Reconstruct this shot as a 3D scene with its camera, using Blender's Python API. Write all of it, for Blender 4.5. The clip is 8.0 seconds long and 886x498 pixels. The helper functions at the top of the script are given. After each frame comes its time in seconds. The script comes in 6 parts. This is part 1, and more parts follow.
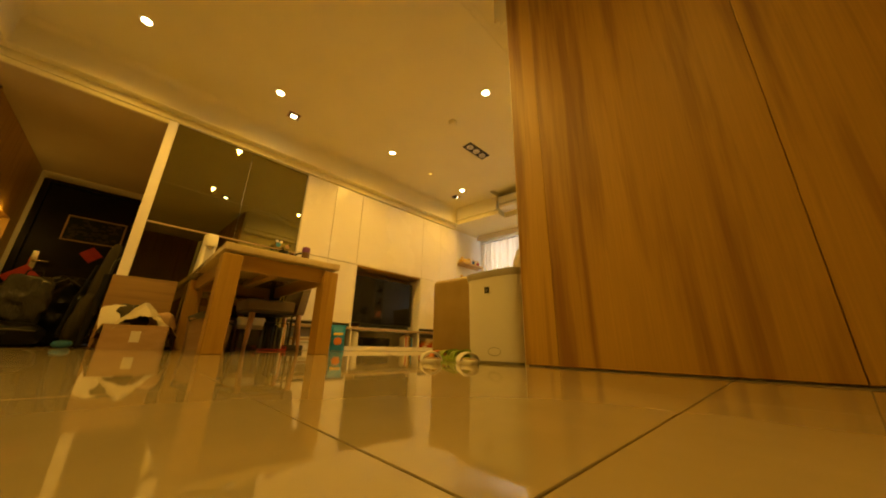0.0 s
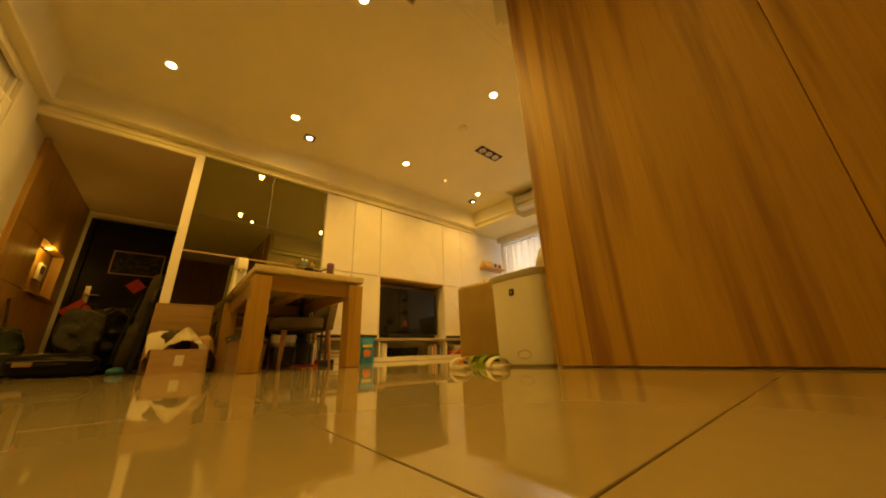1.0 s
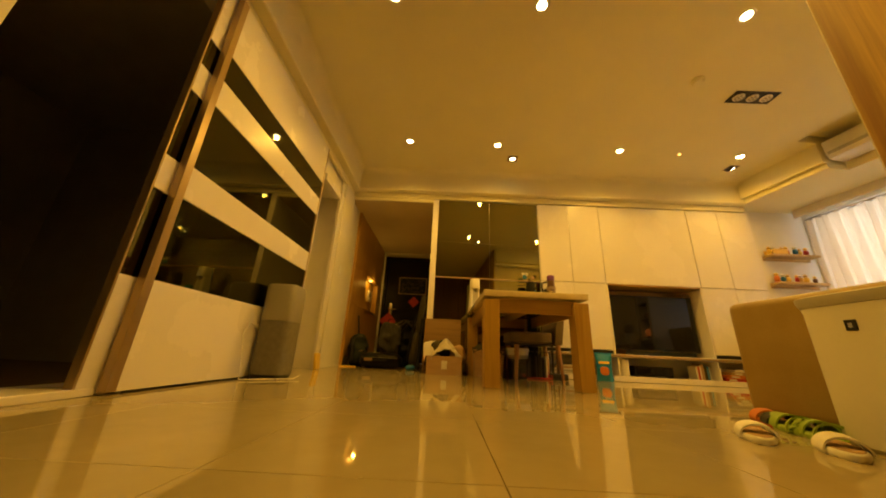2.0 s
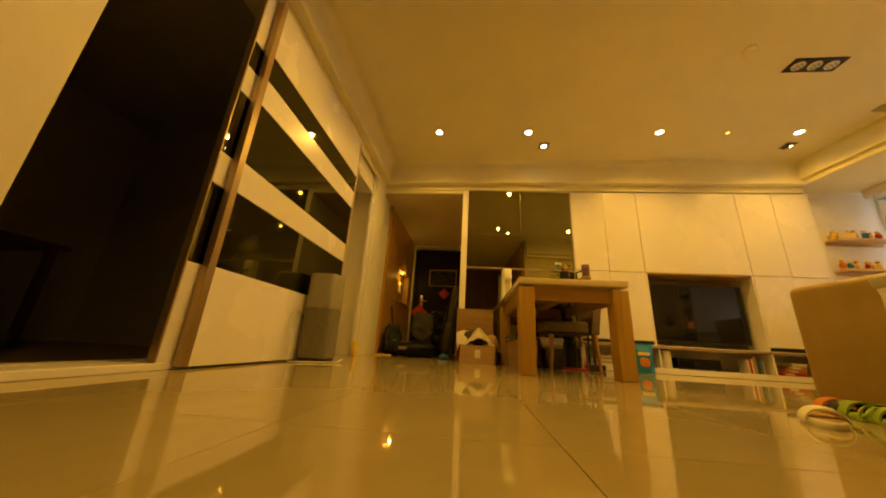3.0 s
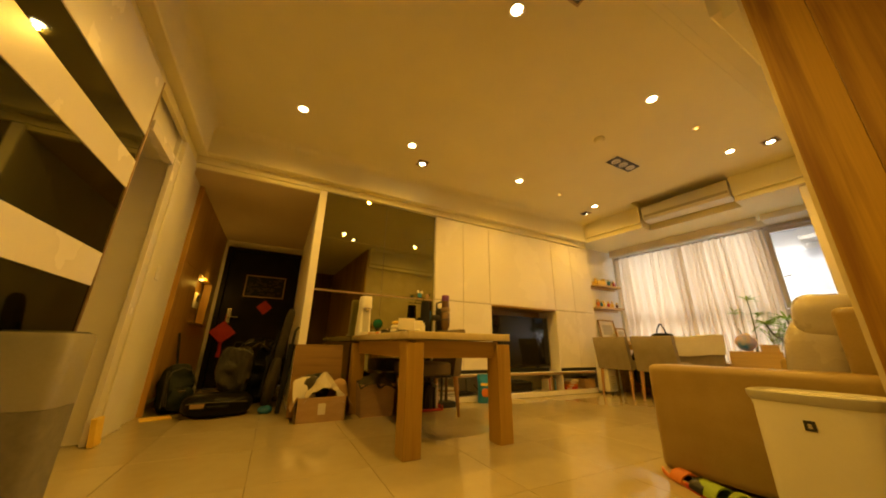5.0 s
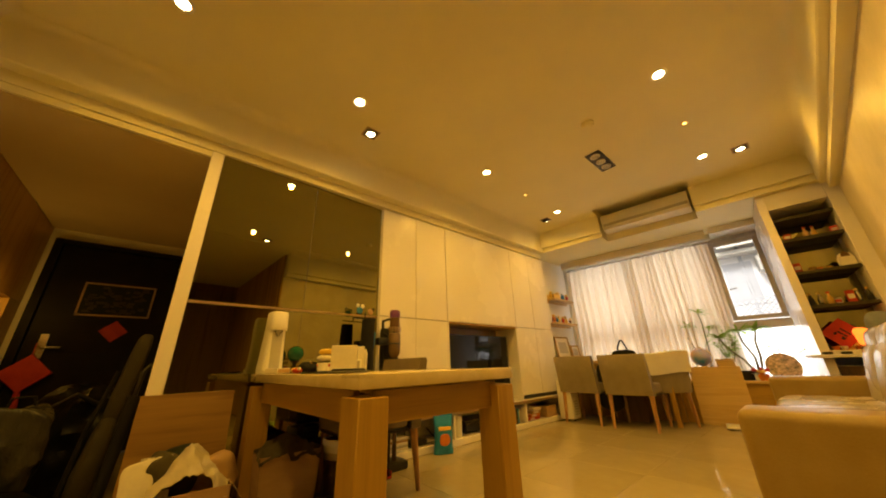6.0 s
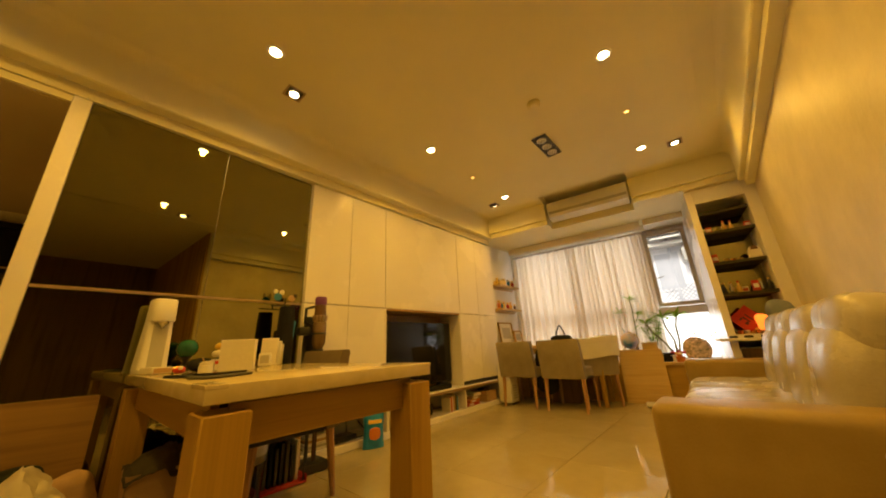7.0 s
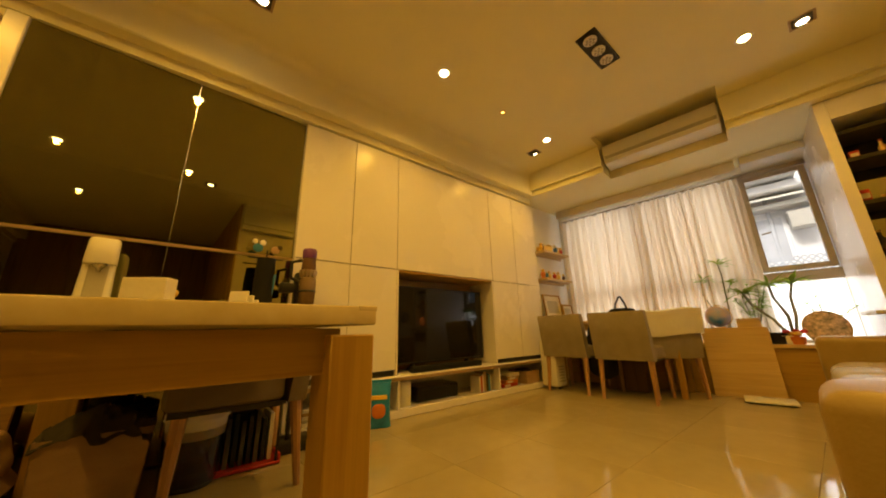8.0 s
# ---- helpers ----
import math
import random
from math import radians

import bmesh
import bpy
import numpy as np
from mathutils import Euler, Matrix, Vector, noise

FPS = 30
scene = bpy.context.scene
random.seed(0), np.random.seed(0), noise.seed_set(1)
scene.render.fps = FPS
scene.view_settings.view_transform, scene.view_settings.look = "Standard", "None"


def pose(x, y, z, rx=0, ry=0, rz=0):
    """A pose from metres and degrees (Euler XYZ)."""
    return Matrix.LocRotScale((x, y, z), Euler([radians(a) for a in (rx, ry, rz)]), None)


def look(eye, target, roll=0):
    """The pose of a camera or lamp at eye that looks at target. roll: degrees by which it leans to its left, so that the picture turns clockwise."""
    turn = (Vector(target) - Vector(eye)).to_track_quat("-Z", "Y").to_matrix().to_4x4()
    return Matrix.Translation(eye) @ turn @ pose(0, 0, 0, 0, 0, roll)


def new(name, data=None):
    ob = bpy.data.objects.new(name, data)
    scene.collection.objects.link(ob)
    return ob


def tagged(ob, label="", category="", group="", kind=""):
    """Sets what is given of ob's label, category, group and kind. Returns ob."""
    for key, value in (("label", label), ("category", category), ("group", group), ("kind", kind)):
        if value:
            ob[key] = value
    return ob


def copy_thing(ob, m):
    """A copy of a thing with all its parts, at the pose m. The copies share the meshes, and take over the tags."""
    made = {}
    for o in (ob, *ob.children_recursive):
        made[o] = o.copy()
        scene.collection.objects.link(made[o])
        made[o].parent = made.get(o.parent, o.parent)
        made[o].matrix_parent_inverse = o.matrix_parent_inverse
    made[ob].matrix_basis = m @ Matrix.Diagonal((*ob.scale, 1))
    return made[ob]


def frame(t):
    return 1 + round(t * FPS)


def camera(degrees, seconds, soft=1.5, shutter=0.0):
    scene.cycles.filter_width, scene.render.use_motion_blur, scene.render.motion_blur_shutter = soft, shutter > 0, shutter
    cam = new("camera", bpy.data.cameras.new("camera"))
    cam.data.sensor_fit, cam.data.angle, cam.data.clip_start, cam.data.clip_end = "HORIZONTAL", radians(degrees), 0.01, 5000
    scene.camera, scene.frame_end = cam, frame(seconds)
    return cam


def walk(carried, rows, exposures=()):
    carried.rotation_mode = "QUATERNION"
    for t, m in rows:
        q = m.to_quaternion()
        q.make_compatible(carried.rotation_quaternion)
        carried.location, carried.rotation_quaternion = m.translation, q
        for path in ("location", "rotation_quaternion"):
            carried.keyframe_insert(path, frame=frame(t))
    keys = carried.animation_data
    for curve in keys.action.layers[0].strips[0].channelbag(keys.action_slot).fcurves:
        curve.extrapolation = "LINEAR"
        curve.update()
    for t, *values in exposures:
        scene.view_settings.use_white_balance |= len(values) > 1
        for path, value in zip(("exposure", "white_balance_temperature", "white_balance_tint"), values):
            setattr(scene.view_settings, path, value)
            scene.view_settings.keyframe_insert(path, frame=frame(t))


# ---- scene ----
cam = camera(110.2, 8.0, soft=1.9)
PATH = [
    (0, (0.153, 0.099, 0.074), (-1.222, 1.42, 0.679), 1.3),
    (0.5, (0.153, 0.099, 0.074), (-1.172, 1.453, 0.717), -0.9),
    (1, (0.153, 0.099, 0.074), (-1.3, 1.314, 0.717), -2.1),
    (1.5, (0.153, 0.099, 0.074), (-1.657, 0.655, 0.719), 0.7),
    (2, (0.149, 0.116, 0.226), (-1.747, 0.082, 0.861), 2.8),
    (2.2, (0.174, 0.122, 0.346), (-1.72, -0.045, 0.965), 3.0),
    (3.3, (0.138, -0.015, 0.116), (-1.762, -0.22, 0.707), 3.4),
    (3.5, (0.077, -0.096, 0.109), (-1.825, -0.216, 0.715), 3.1),
    (4, (-0.051, -0.346, 0.261), (-1.943, -0.117, 0.865), 1.5),
    (4.5, (-0.128, -0.41, 0.393), (-1.944, 0.184, 0.982), 1.0),
    (5, (-0.378, -0.317, 0.618), (-2.072, 0.56, 1.22), 0.9),
    (5.2, (-0.545, -0.265, 0.696), (-2.182, 0.7, 1.318), 0.7),
    (6.3, (-1.347, -0.031, 0.757), (-2.669, 1.296, 1.458), -3.1),
    (6.5, (-1.351, 0.007, 0.781), (-2.628, 1.389, 1.46), -3.5),
    (7, (-1.252, 0.185, 0.776), (-2.5, 1.629, 1.375), -2.8),
    (7.5, (-1.259, 0.475, 0.685), (-2.615, 1.84, 1.231), -1.2),
    (8, (-1.479, 0.832, 0.641), (-2.983, 2.045, 1.156), -1.3),
]
walk(cam, [(t, look(eye, target, roll)) for t, eye, target, roll in PATH], [(0.0, 0.02), (2.0, 0.0), (5.0, 0.0), (6.5, -0.17), (8.0, -0.34)])

# ---- light ----
world = bpy.data.worlds.new("sky")
scene.world = world
world.use_nodes = True
wn = world.node_tree.nodes
sky = wn.new("ShaderNodeTexSky")
sky.sky_type, sky.sun_disc = "NISHITA", False
sky.dust_density, sky.ozone_density = 6.0, 0.5
sky.sun_elevation, sky.sun_rotation = radians(42), radians(180)
world.node_tree.links.new(sky.outputs[0], wn["Background"].inputs[0])
wn["Background"].inputs[1].default_value = 0.15

SUN = bpy.data.lights.new("sun", "SUN")
SUN.energy, SUN.angle, SUN.color = 4.2, radians(12), (1, 0.96, 0.9)
sun = new("sun", SUN)
sun.matrix_world = look((0, -6, 9), (0, 4, 0))

WARM = (1.0, 0.525, 0.058)
SPOT_W, SMALL_W = 51.5, 20.0


# ---- materials ----
def nodes_of(name):
    m = bpy.data.materials.new(name)
    m.use_nodes = True
    return m, m.node_tree.nodes, m.node_tree.links, m.node_tree.nodes["Principled BSDF"]


def surface(name, dark, light, rough=0.5, scale=6.0, stretch=(1, 1, 1), bump=0.05, fine=80.0, metal=0.0, coat=0.0, piece=0.0, spec=0.5, relief=0.004):
    """Two scales of mottling between two colours, with a fine relief."""
    m, n, k, p = nodes_of(name)
    tex = n.new("ShaderNodeTexCoord")
    mp = n.new("ShaderNodeMapping")
    mp.inputs["Scale"].default_value = stretch
    k.new(tex.outputs["Object"], mp.inputs[0])
    big, small = n.new("ShaderNodeTexNoise"), n.new("ShaderNodeTexNoise")
    big.inputs["Scale"].default_value, big.inputs["Detail"].default_value = scale, 5
    small.inputs["Scale"].default_value, small.inputs["Detail"].default_value = fine, 3
    for t in (big, small):
        k.new(mp.outputs[0], t.inputs["Vector"])
    add = n.new("ShaderNodeMath")
    add.operation = "MULTIPLY_ADD"
    add.inputs[1].default_value = 0.3
    k.new(small.outputs[0], add.inputs[0])
    k.new(big.outputs[0], add.inputs[2])
    ramp = n.new("ShaderNodeMapRange")
    ramp.inputs[1].default_value, ramp.inputs[2].default_value = 0.4, 0.9
    k.new(add.outputs[0], ramp.inputs[0])
    mix = n.new("ShaderNodeMix")
    mix.data_type = "RGBA"
    mix.inputs[6].default_value, mix.inputs[7].default_value = (*dark, 1), (*light, 1)
    k.new(ramp.outputs[0], mix.inputs[0])
    last = mix.outputs[2]
    if piece:
        info, hsv = n.new("ShaderNodeObjectInfo"), n.new("ShaderNodeHueSaturation")
        rng = n.new("ShaderNodeMapRange")
        rng.inputs[3].default_value, rng.inputs[4].default_value = 1 - piece, 1 + piece
        k.new(info.outputs["Random"], rng.inputs[0])
        k.new(rng.outputs[0], hsv.inputs["Value"])
        k.new(last, hsv.inputs["Color"])
        last = hsv.outputs[0]
    k.new(last, p.inputs["Base Color"])
    rr = n.new("ShaderNodeMapRange")
    rr.inputs[3].default_value, rr.inputs[4].default_value = rough * 0.85, min(1, rough * 1.15)
    k.new(big.outputs[0], rr.inputs[0])
    k.new(rr.outputs[0], p.inputs["Roughness"])
    p.inputs["Metallic"].default_value = metal
    p.inputs["Coat Weight"].default_value = coat
    p.inputs["Coat Roughness"].default_value = 0.08
    p.inputs["Specular IOR Level"].default_value = spec
    if bump:
        b = n.new("ShaderNodeBump")
        b.inputs["Strength"].default_value, b.inputs["Distance"].default_value = bump, relief
        k.new(small.outputs[0], b.inputs["Height"])
        k.new(b.outputs[0], p.inputs["Normal"])
    return m


def timber(name, dark, mid, light, axis=2, rough=0.4, ring=9.0, bump=0.12, coat=0.0, piece=0.0, run=0.07, grain=0.3):
    """Long grain along one axis: broad figure, dark streaks and fine pores."""
    m, n, k, p = nodes_of(name)
    tex, mp, mp2 = n.new("ShaderNodeTexCoord"), n.new("ShaderNodeMapping"), n.new("ShaderNodeMapping")
    s = [1.0, 1.0, 1.0]
    s[axis] = run
    mp.inputs["Scale"].default_value = s
    s[axis] = 0.02
    mp2.inputs["Scale"].default_value = s
    info, off = n.new("ShaderNodeObjectInfo"), n.new("ShaderNodeVectorMath")
    off.operation = "MULTIPLY_ADD"
    off.inputs[1].default_value = (7, 7, 7)
    k.new(info.outputs["Random"], off.inputs[0])
    k.new(tex.outputs["Object"], off.inputs[2])
    k.new(off.outputs[0], mp.inputs[0])
    k.new(off.outputs[0], mp2.inputs[0])
    broad, streak, pore = n.new("ShaderNodeTexNoise"), n.new("ShaderNodeTexNoise"), n.new("ShaderNodeTexNoise")
    broad.inputs["Scale"].default_value, broad.inputs["Detail"].default_value, broad.inputs["Distortion"].default_value = ring * 0.25, 4, 0.5
    streak.inputs["Scale"].default_value, streak.inputs["Detail"].default_value, streak.inputs["Distortion"].default_value = ring * 1.5, 7, 0.25
    pore.inputs["Scale"].default_value, pore.inputs["Detail"].default_value = 160, 3
    k.new(mp.outputs[0], broad.inputs["Vector"])
    k.new(mp.outputs[0], streak.inputs["Vector"])
    k.new(mp2.outputs[0], pore.inputs["Vector"])
    r1, r2 = n.new("ShaderNodeValToRGB"), n.new("ShaderNodeValToRGB")
    e = r1.color_ramp.elements
    e[0].position, e[0].color, e[1].position, e[1].color = 0.3, (*mid, 1), 0.68, (*light, 1)
    e = r2.color_ramp.elements
    e[0].position, e[0].color, e[1].position, e[1].color = 0.34, (1, 1, 1, 1), 0.5, (0, 0, 0, 1)
    k.new(broad.outputs[0], r1.inputs[0])
    k.new(streak.outputs[0], r2.inputs[0])
    mix = n.new("ShaderNodeMix")
    mix.data_type = "RGBA"
    k.new(r2.outputs[0], mix.inputs[0])
    k.new(r1.outputs[0], mix.inputs[6])
    mix.inputs[7].default_value = (*dark, 1)
    m2 = n.new("ShaderNodeMix")
    m2.data_type, m2.blend_type = "RGBA", "MULTIPLY"
    m2.inputs[0].default_value = grain
    k.new(mix.outputs[2], m2.inputs[6])
    k.new(pore.outputs[0], m2.inputs[7])
    last = m2.outputs[2]
    if piece:
        hsv, rng = n.new("ShaderNodeHueSaturation"), n.new("ShaderNodeMapRange")
        rng.inputs[3].default_value, rng.inputs[4].default_value = 1 - piece, 1 + piece
        k.new(info.outputs["Random"], rng.inputs[0])
        k.new(rng.outputs[0], hsv.inputs["Value"])
        k.new(last, hsv.inputs["Color"])
        last = hsv.outputs[0]
    k.new(last, p.inputs["Base Color"])
    p.inputs["Roughness"].default_value = rough
    p.inputs["Coat Weight"].default_value = coat
    b = n.new("ShaderNodeBump")
    b.inputs["Strength"].default_value, b.inputs["Distance"].default_value = bump, 0.002
    k.new(pore.outputs[0], b.inputs["Height"])
    k.new(b.outputs[0], p.inputs["Normal"])
    return m


def glow(name, color, strength):
    m, n, k, p = nodes_of(name)
    p.inputs["Base Color"].default_value = (*color, 1)
    p.inputs["Emission Color"].default_value = (*color, 1)
    p.inputs["Emission Strength"].default_value = strength
    return m


def glass(name, color=(1, 1, 1), rough=0.0):
    m, n, k, p = nodes_of(name)
    p.inputs["Base Color"].default_value = (*color, 1)
    p.inputs["Transmission Weight"].default_value = 1
    p.inputs["Roughness"].default_value, p.inputs["IOR"].default_value = rough, 1.45
    return m


def cloth_through(name, color, through_color, share):
    """A thin woven cloth that lets light through."""
    m, n, k, p = nodes_of(name)
    tex, noise_t = n.new("ShaderNodeTexCoord"), n.new("ShaderNodeTexNoise")
    noise_t.inputs["Scale"].default_value = 300
    k.new(tex.outputs["Object"], noise_t.inputs["Vector"])
    b = n.new("ShaderNodeBump")
    b.inputs["Strength"].default_value, b.inputs["Distance"].default_value = 0.1, 0.002
    k.new(noise_t.outputs[0], b.inputs["Height"])
    p.inputs["Base Color"].default_value, p.inputs["Roughness"].default_value = (*color, 1), 0.9
    k.new(b.outputs[0], p.inputs["Normal"])
    tr, mx = n.new("ShaderNodeBsdfTranslucent"), n.new("ShaderNodeMixShader")
    tr.inputs[0].default_value = (*through_color, 1)
    mx.inputs[0].default_value = share
    k.new(p.outputs[0], mx.inputs[1])
    k.new(tr.outputs[0], mx.inputs[2])
    k.new(mx.outputs[0], n["Material Output"].inputs[0])
    return m


WALL = surface("wall_paint", (0.72, 0.69, 0.60), (0.80, 0.77, 0.68), 0.55, 3, bump=0.08, fine=220)
CEIL = surface("ceiling_paint", (0.79, 0.735, 0.46), (0.84, 0.785, 0.51), 0.7, 2, bump=0.04, fine=200, spec=0.2)
GOLD_WALL = surface("sofa_wall_paint", (0.56, 0.49, 0.32), (0.68, 0.60, 0.41), 0.5, 4, (1, 1, 1), 0.4, 11, relief=0.010, spec=0.45)
LACQUER = surface("white_lacquer", (0.77, 0.735, 0.72), (0.82, 0.785, 0.77), 0.27, 2, bump=0.0, spec=0.3)
TILE = surface("polished_tile", (0.36, 0.297, 0.165), (0.435, 0.37, 0.22), 0.036, 2.2, bump=0.0, fine=14, piece=0.025, spec=0.65)
GROUT = surface("grout", (0.13, 0.09, 0.045), (0.20, 0.14, 0.08), 0.9, 20, bump=0.3)
PANEL = timber("elm_veneer", (0.30, 0.142, 0.011), (0.45, 0.250, 0.021), (0.59, 0.352, 0.036), 2, 0.48, 9, piece=0.04, run=0.05, grain=0.35)
HALLWOOD = timber("hall_oak", (0.46, 0.25, 0.05), (0.53, 0.31, 0.07), (0.60, 0.37, 0.09), 2, 0.4, 14)
# Ceiling paint toned darker, so the hall's dimmer light is in the colour.
HALLDIM = surface("dimmed_ceiling_paint", (0.58, 0.47, 0.29), (0.64, 0.53, 0.34), 0.7, 2, bump=0.04, fine=200, spec=0.2)
OAK = timber("oak_veneer", (0.38, 0.212, 0.026), (0.44, 0.258, 0.034), (0.50, 0.305, 0.045), 2, 0.42, 14, piece=0.04)
OAK_X = timber("oak_flat_x", (0.36, 0.20, 0.026), (0.42, 0.245, 0.034), (0.47, 0.285, 0.044), 0, 0.4, 16)
OAK_Y = timber("oak_flat_y", (0.36, 0.20, 0.026), (0.42, 0.245, 0.034), (0.47, 0.285, 0.044), 1, 0.4, 16)
PINE = timber("pale_pine", (0.60, 0.40, 0.14), (0.64, 0.44, 0.16), (0.68, 0.48, 0.19), 0, 0.4, 18)
STONE = surface("stone_top", (0.56, 0.46, 0.25), (0.66, 0.56, 0.34), 0.12, 14, bump=0.0, fine=60, coat=0.2)
DARKWOOD = timber("dark_wood", (0.06, 0.03, 0.015), (0.12, 0.06, 0.03), (0.18, 0.095, 0.045), 2, 0.5, 9)
BRONZE = surface("bronze_mirror", (0.31, 0.30, 0.15), (0.33, 0.32, 0.16), 0.02, 1, bump=0.0, metal=1.0)
BLACKGLASS = surface("black_glass", (0.11, 0.11, 0.05), (0.12, 0.12, 0.055), 0.03, 1, bump=0.0, metal=1.0)
CHAMPAGNE = surface("champagne_metal", (0.42, 0.32, 0.20), (0.50, 0.38, 0.24), 0.35, 5, (1, 1, 0.05), 0.05, 90, metal=0.8)
STEEL = surface("steel", (0.5, 0.5, 0.5), (0.62, 0.62, 0.62), 0.25, 8, bump=0.0, metal=1.0)
WINFRAME = surface("window_frame_metal", (0.42, 0.37, 0.30), (0.48, 0.43, 0.35), 0.4, 8, bump=0.03)
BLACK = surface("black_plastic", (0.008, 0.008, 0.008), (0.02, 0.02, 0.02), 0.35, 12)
BLACKCLOTH = surface("black_cloth", (0.006, 0.006, 0.007), (0.018, 0.018, 0.019), 0.75, 10, bump=0.5, fine=300, spec=0.2)
DOORBLACK = surface("black_door_paint", (0.005, 0.004, 0.004), (0.012, 0.009, 0.008), 0.5, 6, bump=0.05, spec=0.15)
SCREEN = surface("tv_screen", (0.006, 0.006, 0.007), (0.009, 0.009, 0.010), 0.05, 2, bump=0.0, spec=0.4)
# Sofa leather darkened: the shade on arms and base is in the colour.
SHADED_LEATHER = surface("shaded_cream_leather", (0.265, 0.180, 0.053), (0.33, 0.232, 0.080), 0.4, 7, (1, 1, 1), 0.2, 130, spec=0.4)
CHAIRCLOTH = surface("taupe_fabric", (0.24, 0.20, 0.135), (0.32, 0.27, 0.19), 0.85, 9, bump=0.5, fine=260)
CHAIRLEG = timber("chair_leg_wood", (0.34, 0.17, 0.07), (0.46, 0.25, 0.11), (0.55, 0.32, 0.15), 2, 0.4, 12)
PLASTIC = surface("white_plastic", (0.74, 0.72, 0.66), (0.80, 0.78, 0.72), 0.3, 3, bump=0.02)
GREYMESH = surface("grey_mesh", (0.15, 0.138, 0.11), (0.21, 0.195, 0.155), 0.7, 30, bump=0.6, fine=400)
GREYPL = surface("grey_plastic", (0.40, 0.38, 0.33), (0.46, 0.44, 0.38), 0.4, 5)
CARD = surface("cardboard", (0.36, 0.23, 0.12), (0.46, 0.31, 0.17), 0.85, 7, (1, 1, 3), 0.3, 90)
PAPER = surface("paper", (0.66, 0.62, 0.53), (0.78, 0.74, 0.66), 0.8, 5, bump=0.1)
TEAL = surface("teal_foil", (0.004, 0.15, 0.46), (0.03, 0.29, 0.72), 0.3, 12, bump=0.6, fine=40)
ORANGE = surface("orange_print", (0.50, 0.13, 0.02), (0.66, 0.22, 0.04), 0.5, 9)
RED = surface("red_paper", (0.36, 0.016, 0.010), (0.52, 0.04, 0.016), 0.5, 9)
GOLD = surface("gold_foil", (0.62, 0.40, 0.10), (0.82, 0.58, 0.20), 0.3, 20, bump=0.3, metal=0.8)
YELLOW = surface("yellow_print", (0.75, 0.48, 0.05), (0.85, 0.62, 0.12), 0.5, 12)

LIME = surface("lime_rubber", (0.22, 0.33, 0.03), (0.30, 0.42, 0.045), 0.5, 9)
STEM = surface("plant_stem", (0.12, 0.12, 0.04), (0.22, 0.20, 0.08), 0.6, 20, bump=0.3)
OLIVE = surface("olive_canvas", (0.034, 0.028, 0.012), (0.066, 0.054, 0.026), 0.85, 9, bump=0.6, fine=250)
DKGREEN = surface("dark_green_nylon", (0.004, 0.008, 0.004), (0.010, 0.016, 0.009), 0.6, 9, bump=0.4, fine=60, spec=0.25)
NYLON = surface("black_nylon", (0.002, 0.002, 0.002), (0.005, 0.005, 0.005), 0.4, 9, bump=0.4, fine=50, spec=0.16)
PVC = surface("grey_glossy_bag", (0.02, 0.02, 0.016), (0.055, 0.052, 0.042), 0.2, 7, (1, 1, 0.4), 0.9, 22, relief=0.02)
GREYCLOTH = surface("grey_cloth", (0.06, 0.055, 0.042), (0.13, 0.12, 0.09), 0.9, 8, bump=0.6, fine=90)
BLUE = surface("blue_plastic", (0.02, 0.14, 0.34), (0.05, 0.22, 0.45), 0.4, 7)
PURPLE = surface("purple_plastic", (0.12, 0.03, 0.18), (0.20, 0.06, 0.28), 0.3, 7)
CLEAR = glass("clear_glass")
SMOKE = glass("smoked_plastic", (0.5, 0.42, 0.35))
CURTAIN = cloth_through("curtain_cloth", (0.74, 0.66, 0.52), (0.88, 0.77, 0.61), 0.44)
GREEN = cloth_through("green_leaf", (0.16, 0.30, 0.04), (0.42, 0.58, 0.08), 0.5)
FROST = cloth_through("frosted_pane", (0.85, 0.85, 0.85), (0.95, 0.95, 0.95), 0.75)
BULB = glow("lamp_lens", (1.0, 0.80, 0.46), 40)
SMALLBULB = glow("small_lamp_lens", (1.0, 0.60, 0.14), 5)
CONCRETE = surface("pale_concrete", (0.66, 0.66, 0.66), (0.78, 0.78, 0.77), 0.8, 2, bump=0.1)
DARKPANE = surface("far_window_pane", (0.40, 0.42, 0.45), (0.50, 0.52, 0.55), 0.2, 3)


# ---- building blocks ----
def finish(bm, name, material, angle=40):
    bmesh.ops.recalc_face_normals(bm, faces=bm.faces)
    me = bpy.data.meshes.new(name)
    for f in bm.faces:
        f.smooth = True
    bm.to_mesh(me)
    bm.free()
    me.set_sharp_from_angle(angle=radians(angle))
    me.materials.append(material)
    return me


def part(name, bm, material, parent, label="", at=None):
    ob = new(name, finish(bm, name, material))
    ob.parent = parent
    if at is not None:
        ob.matrix_basis = at
    if label:
        ob["label"] = label
    return ob


def solo(name, bm, material, label, category, m=None, group="", kind=""):
    ob = new(name, finish(bm, name, material))
    if m is not None:
        ob.matrix_basis = m
    return tagged(ob, label, category, group, kind)


def thing(name, label, category, m=None, group="", kind=""):
    ob = new(name)
    ob.empty_display_size = 0.1
    if m is not None:
        ob.matrix_basis = m
    return tagged(ob, label, category, group, kind)


def add_box(bm, x0, x1, y0, y1, z0, z1):
    m = Matrix.Translation(((x0 + x1) / 2, (y0 + y1) / 2, (z0 + z1) / 2)) @ Matrix.Diagonal((abs(x1 - x0), abs(y1 - y0), abs(z1 - z0), 1))
    return bmesh.ops.create_cube(bm, size=1, matrix=m)["verts"]


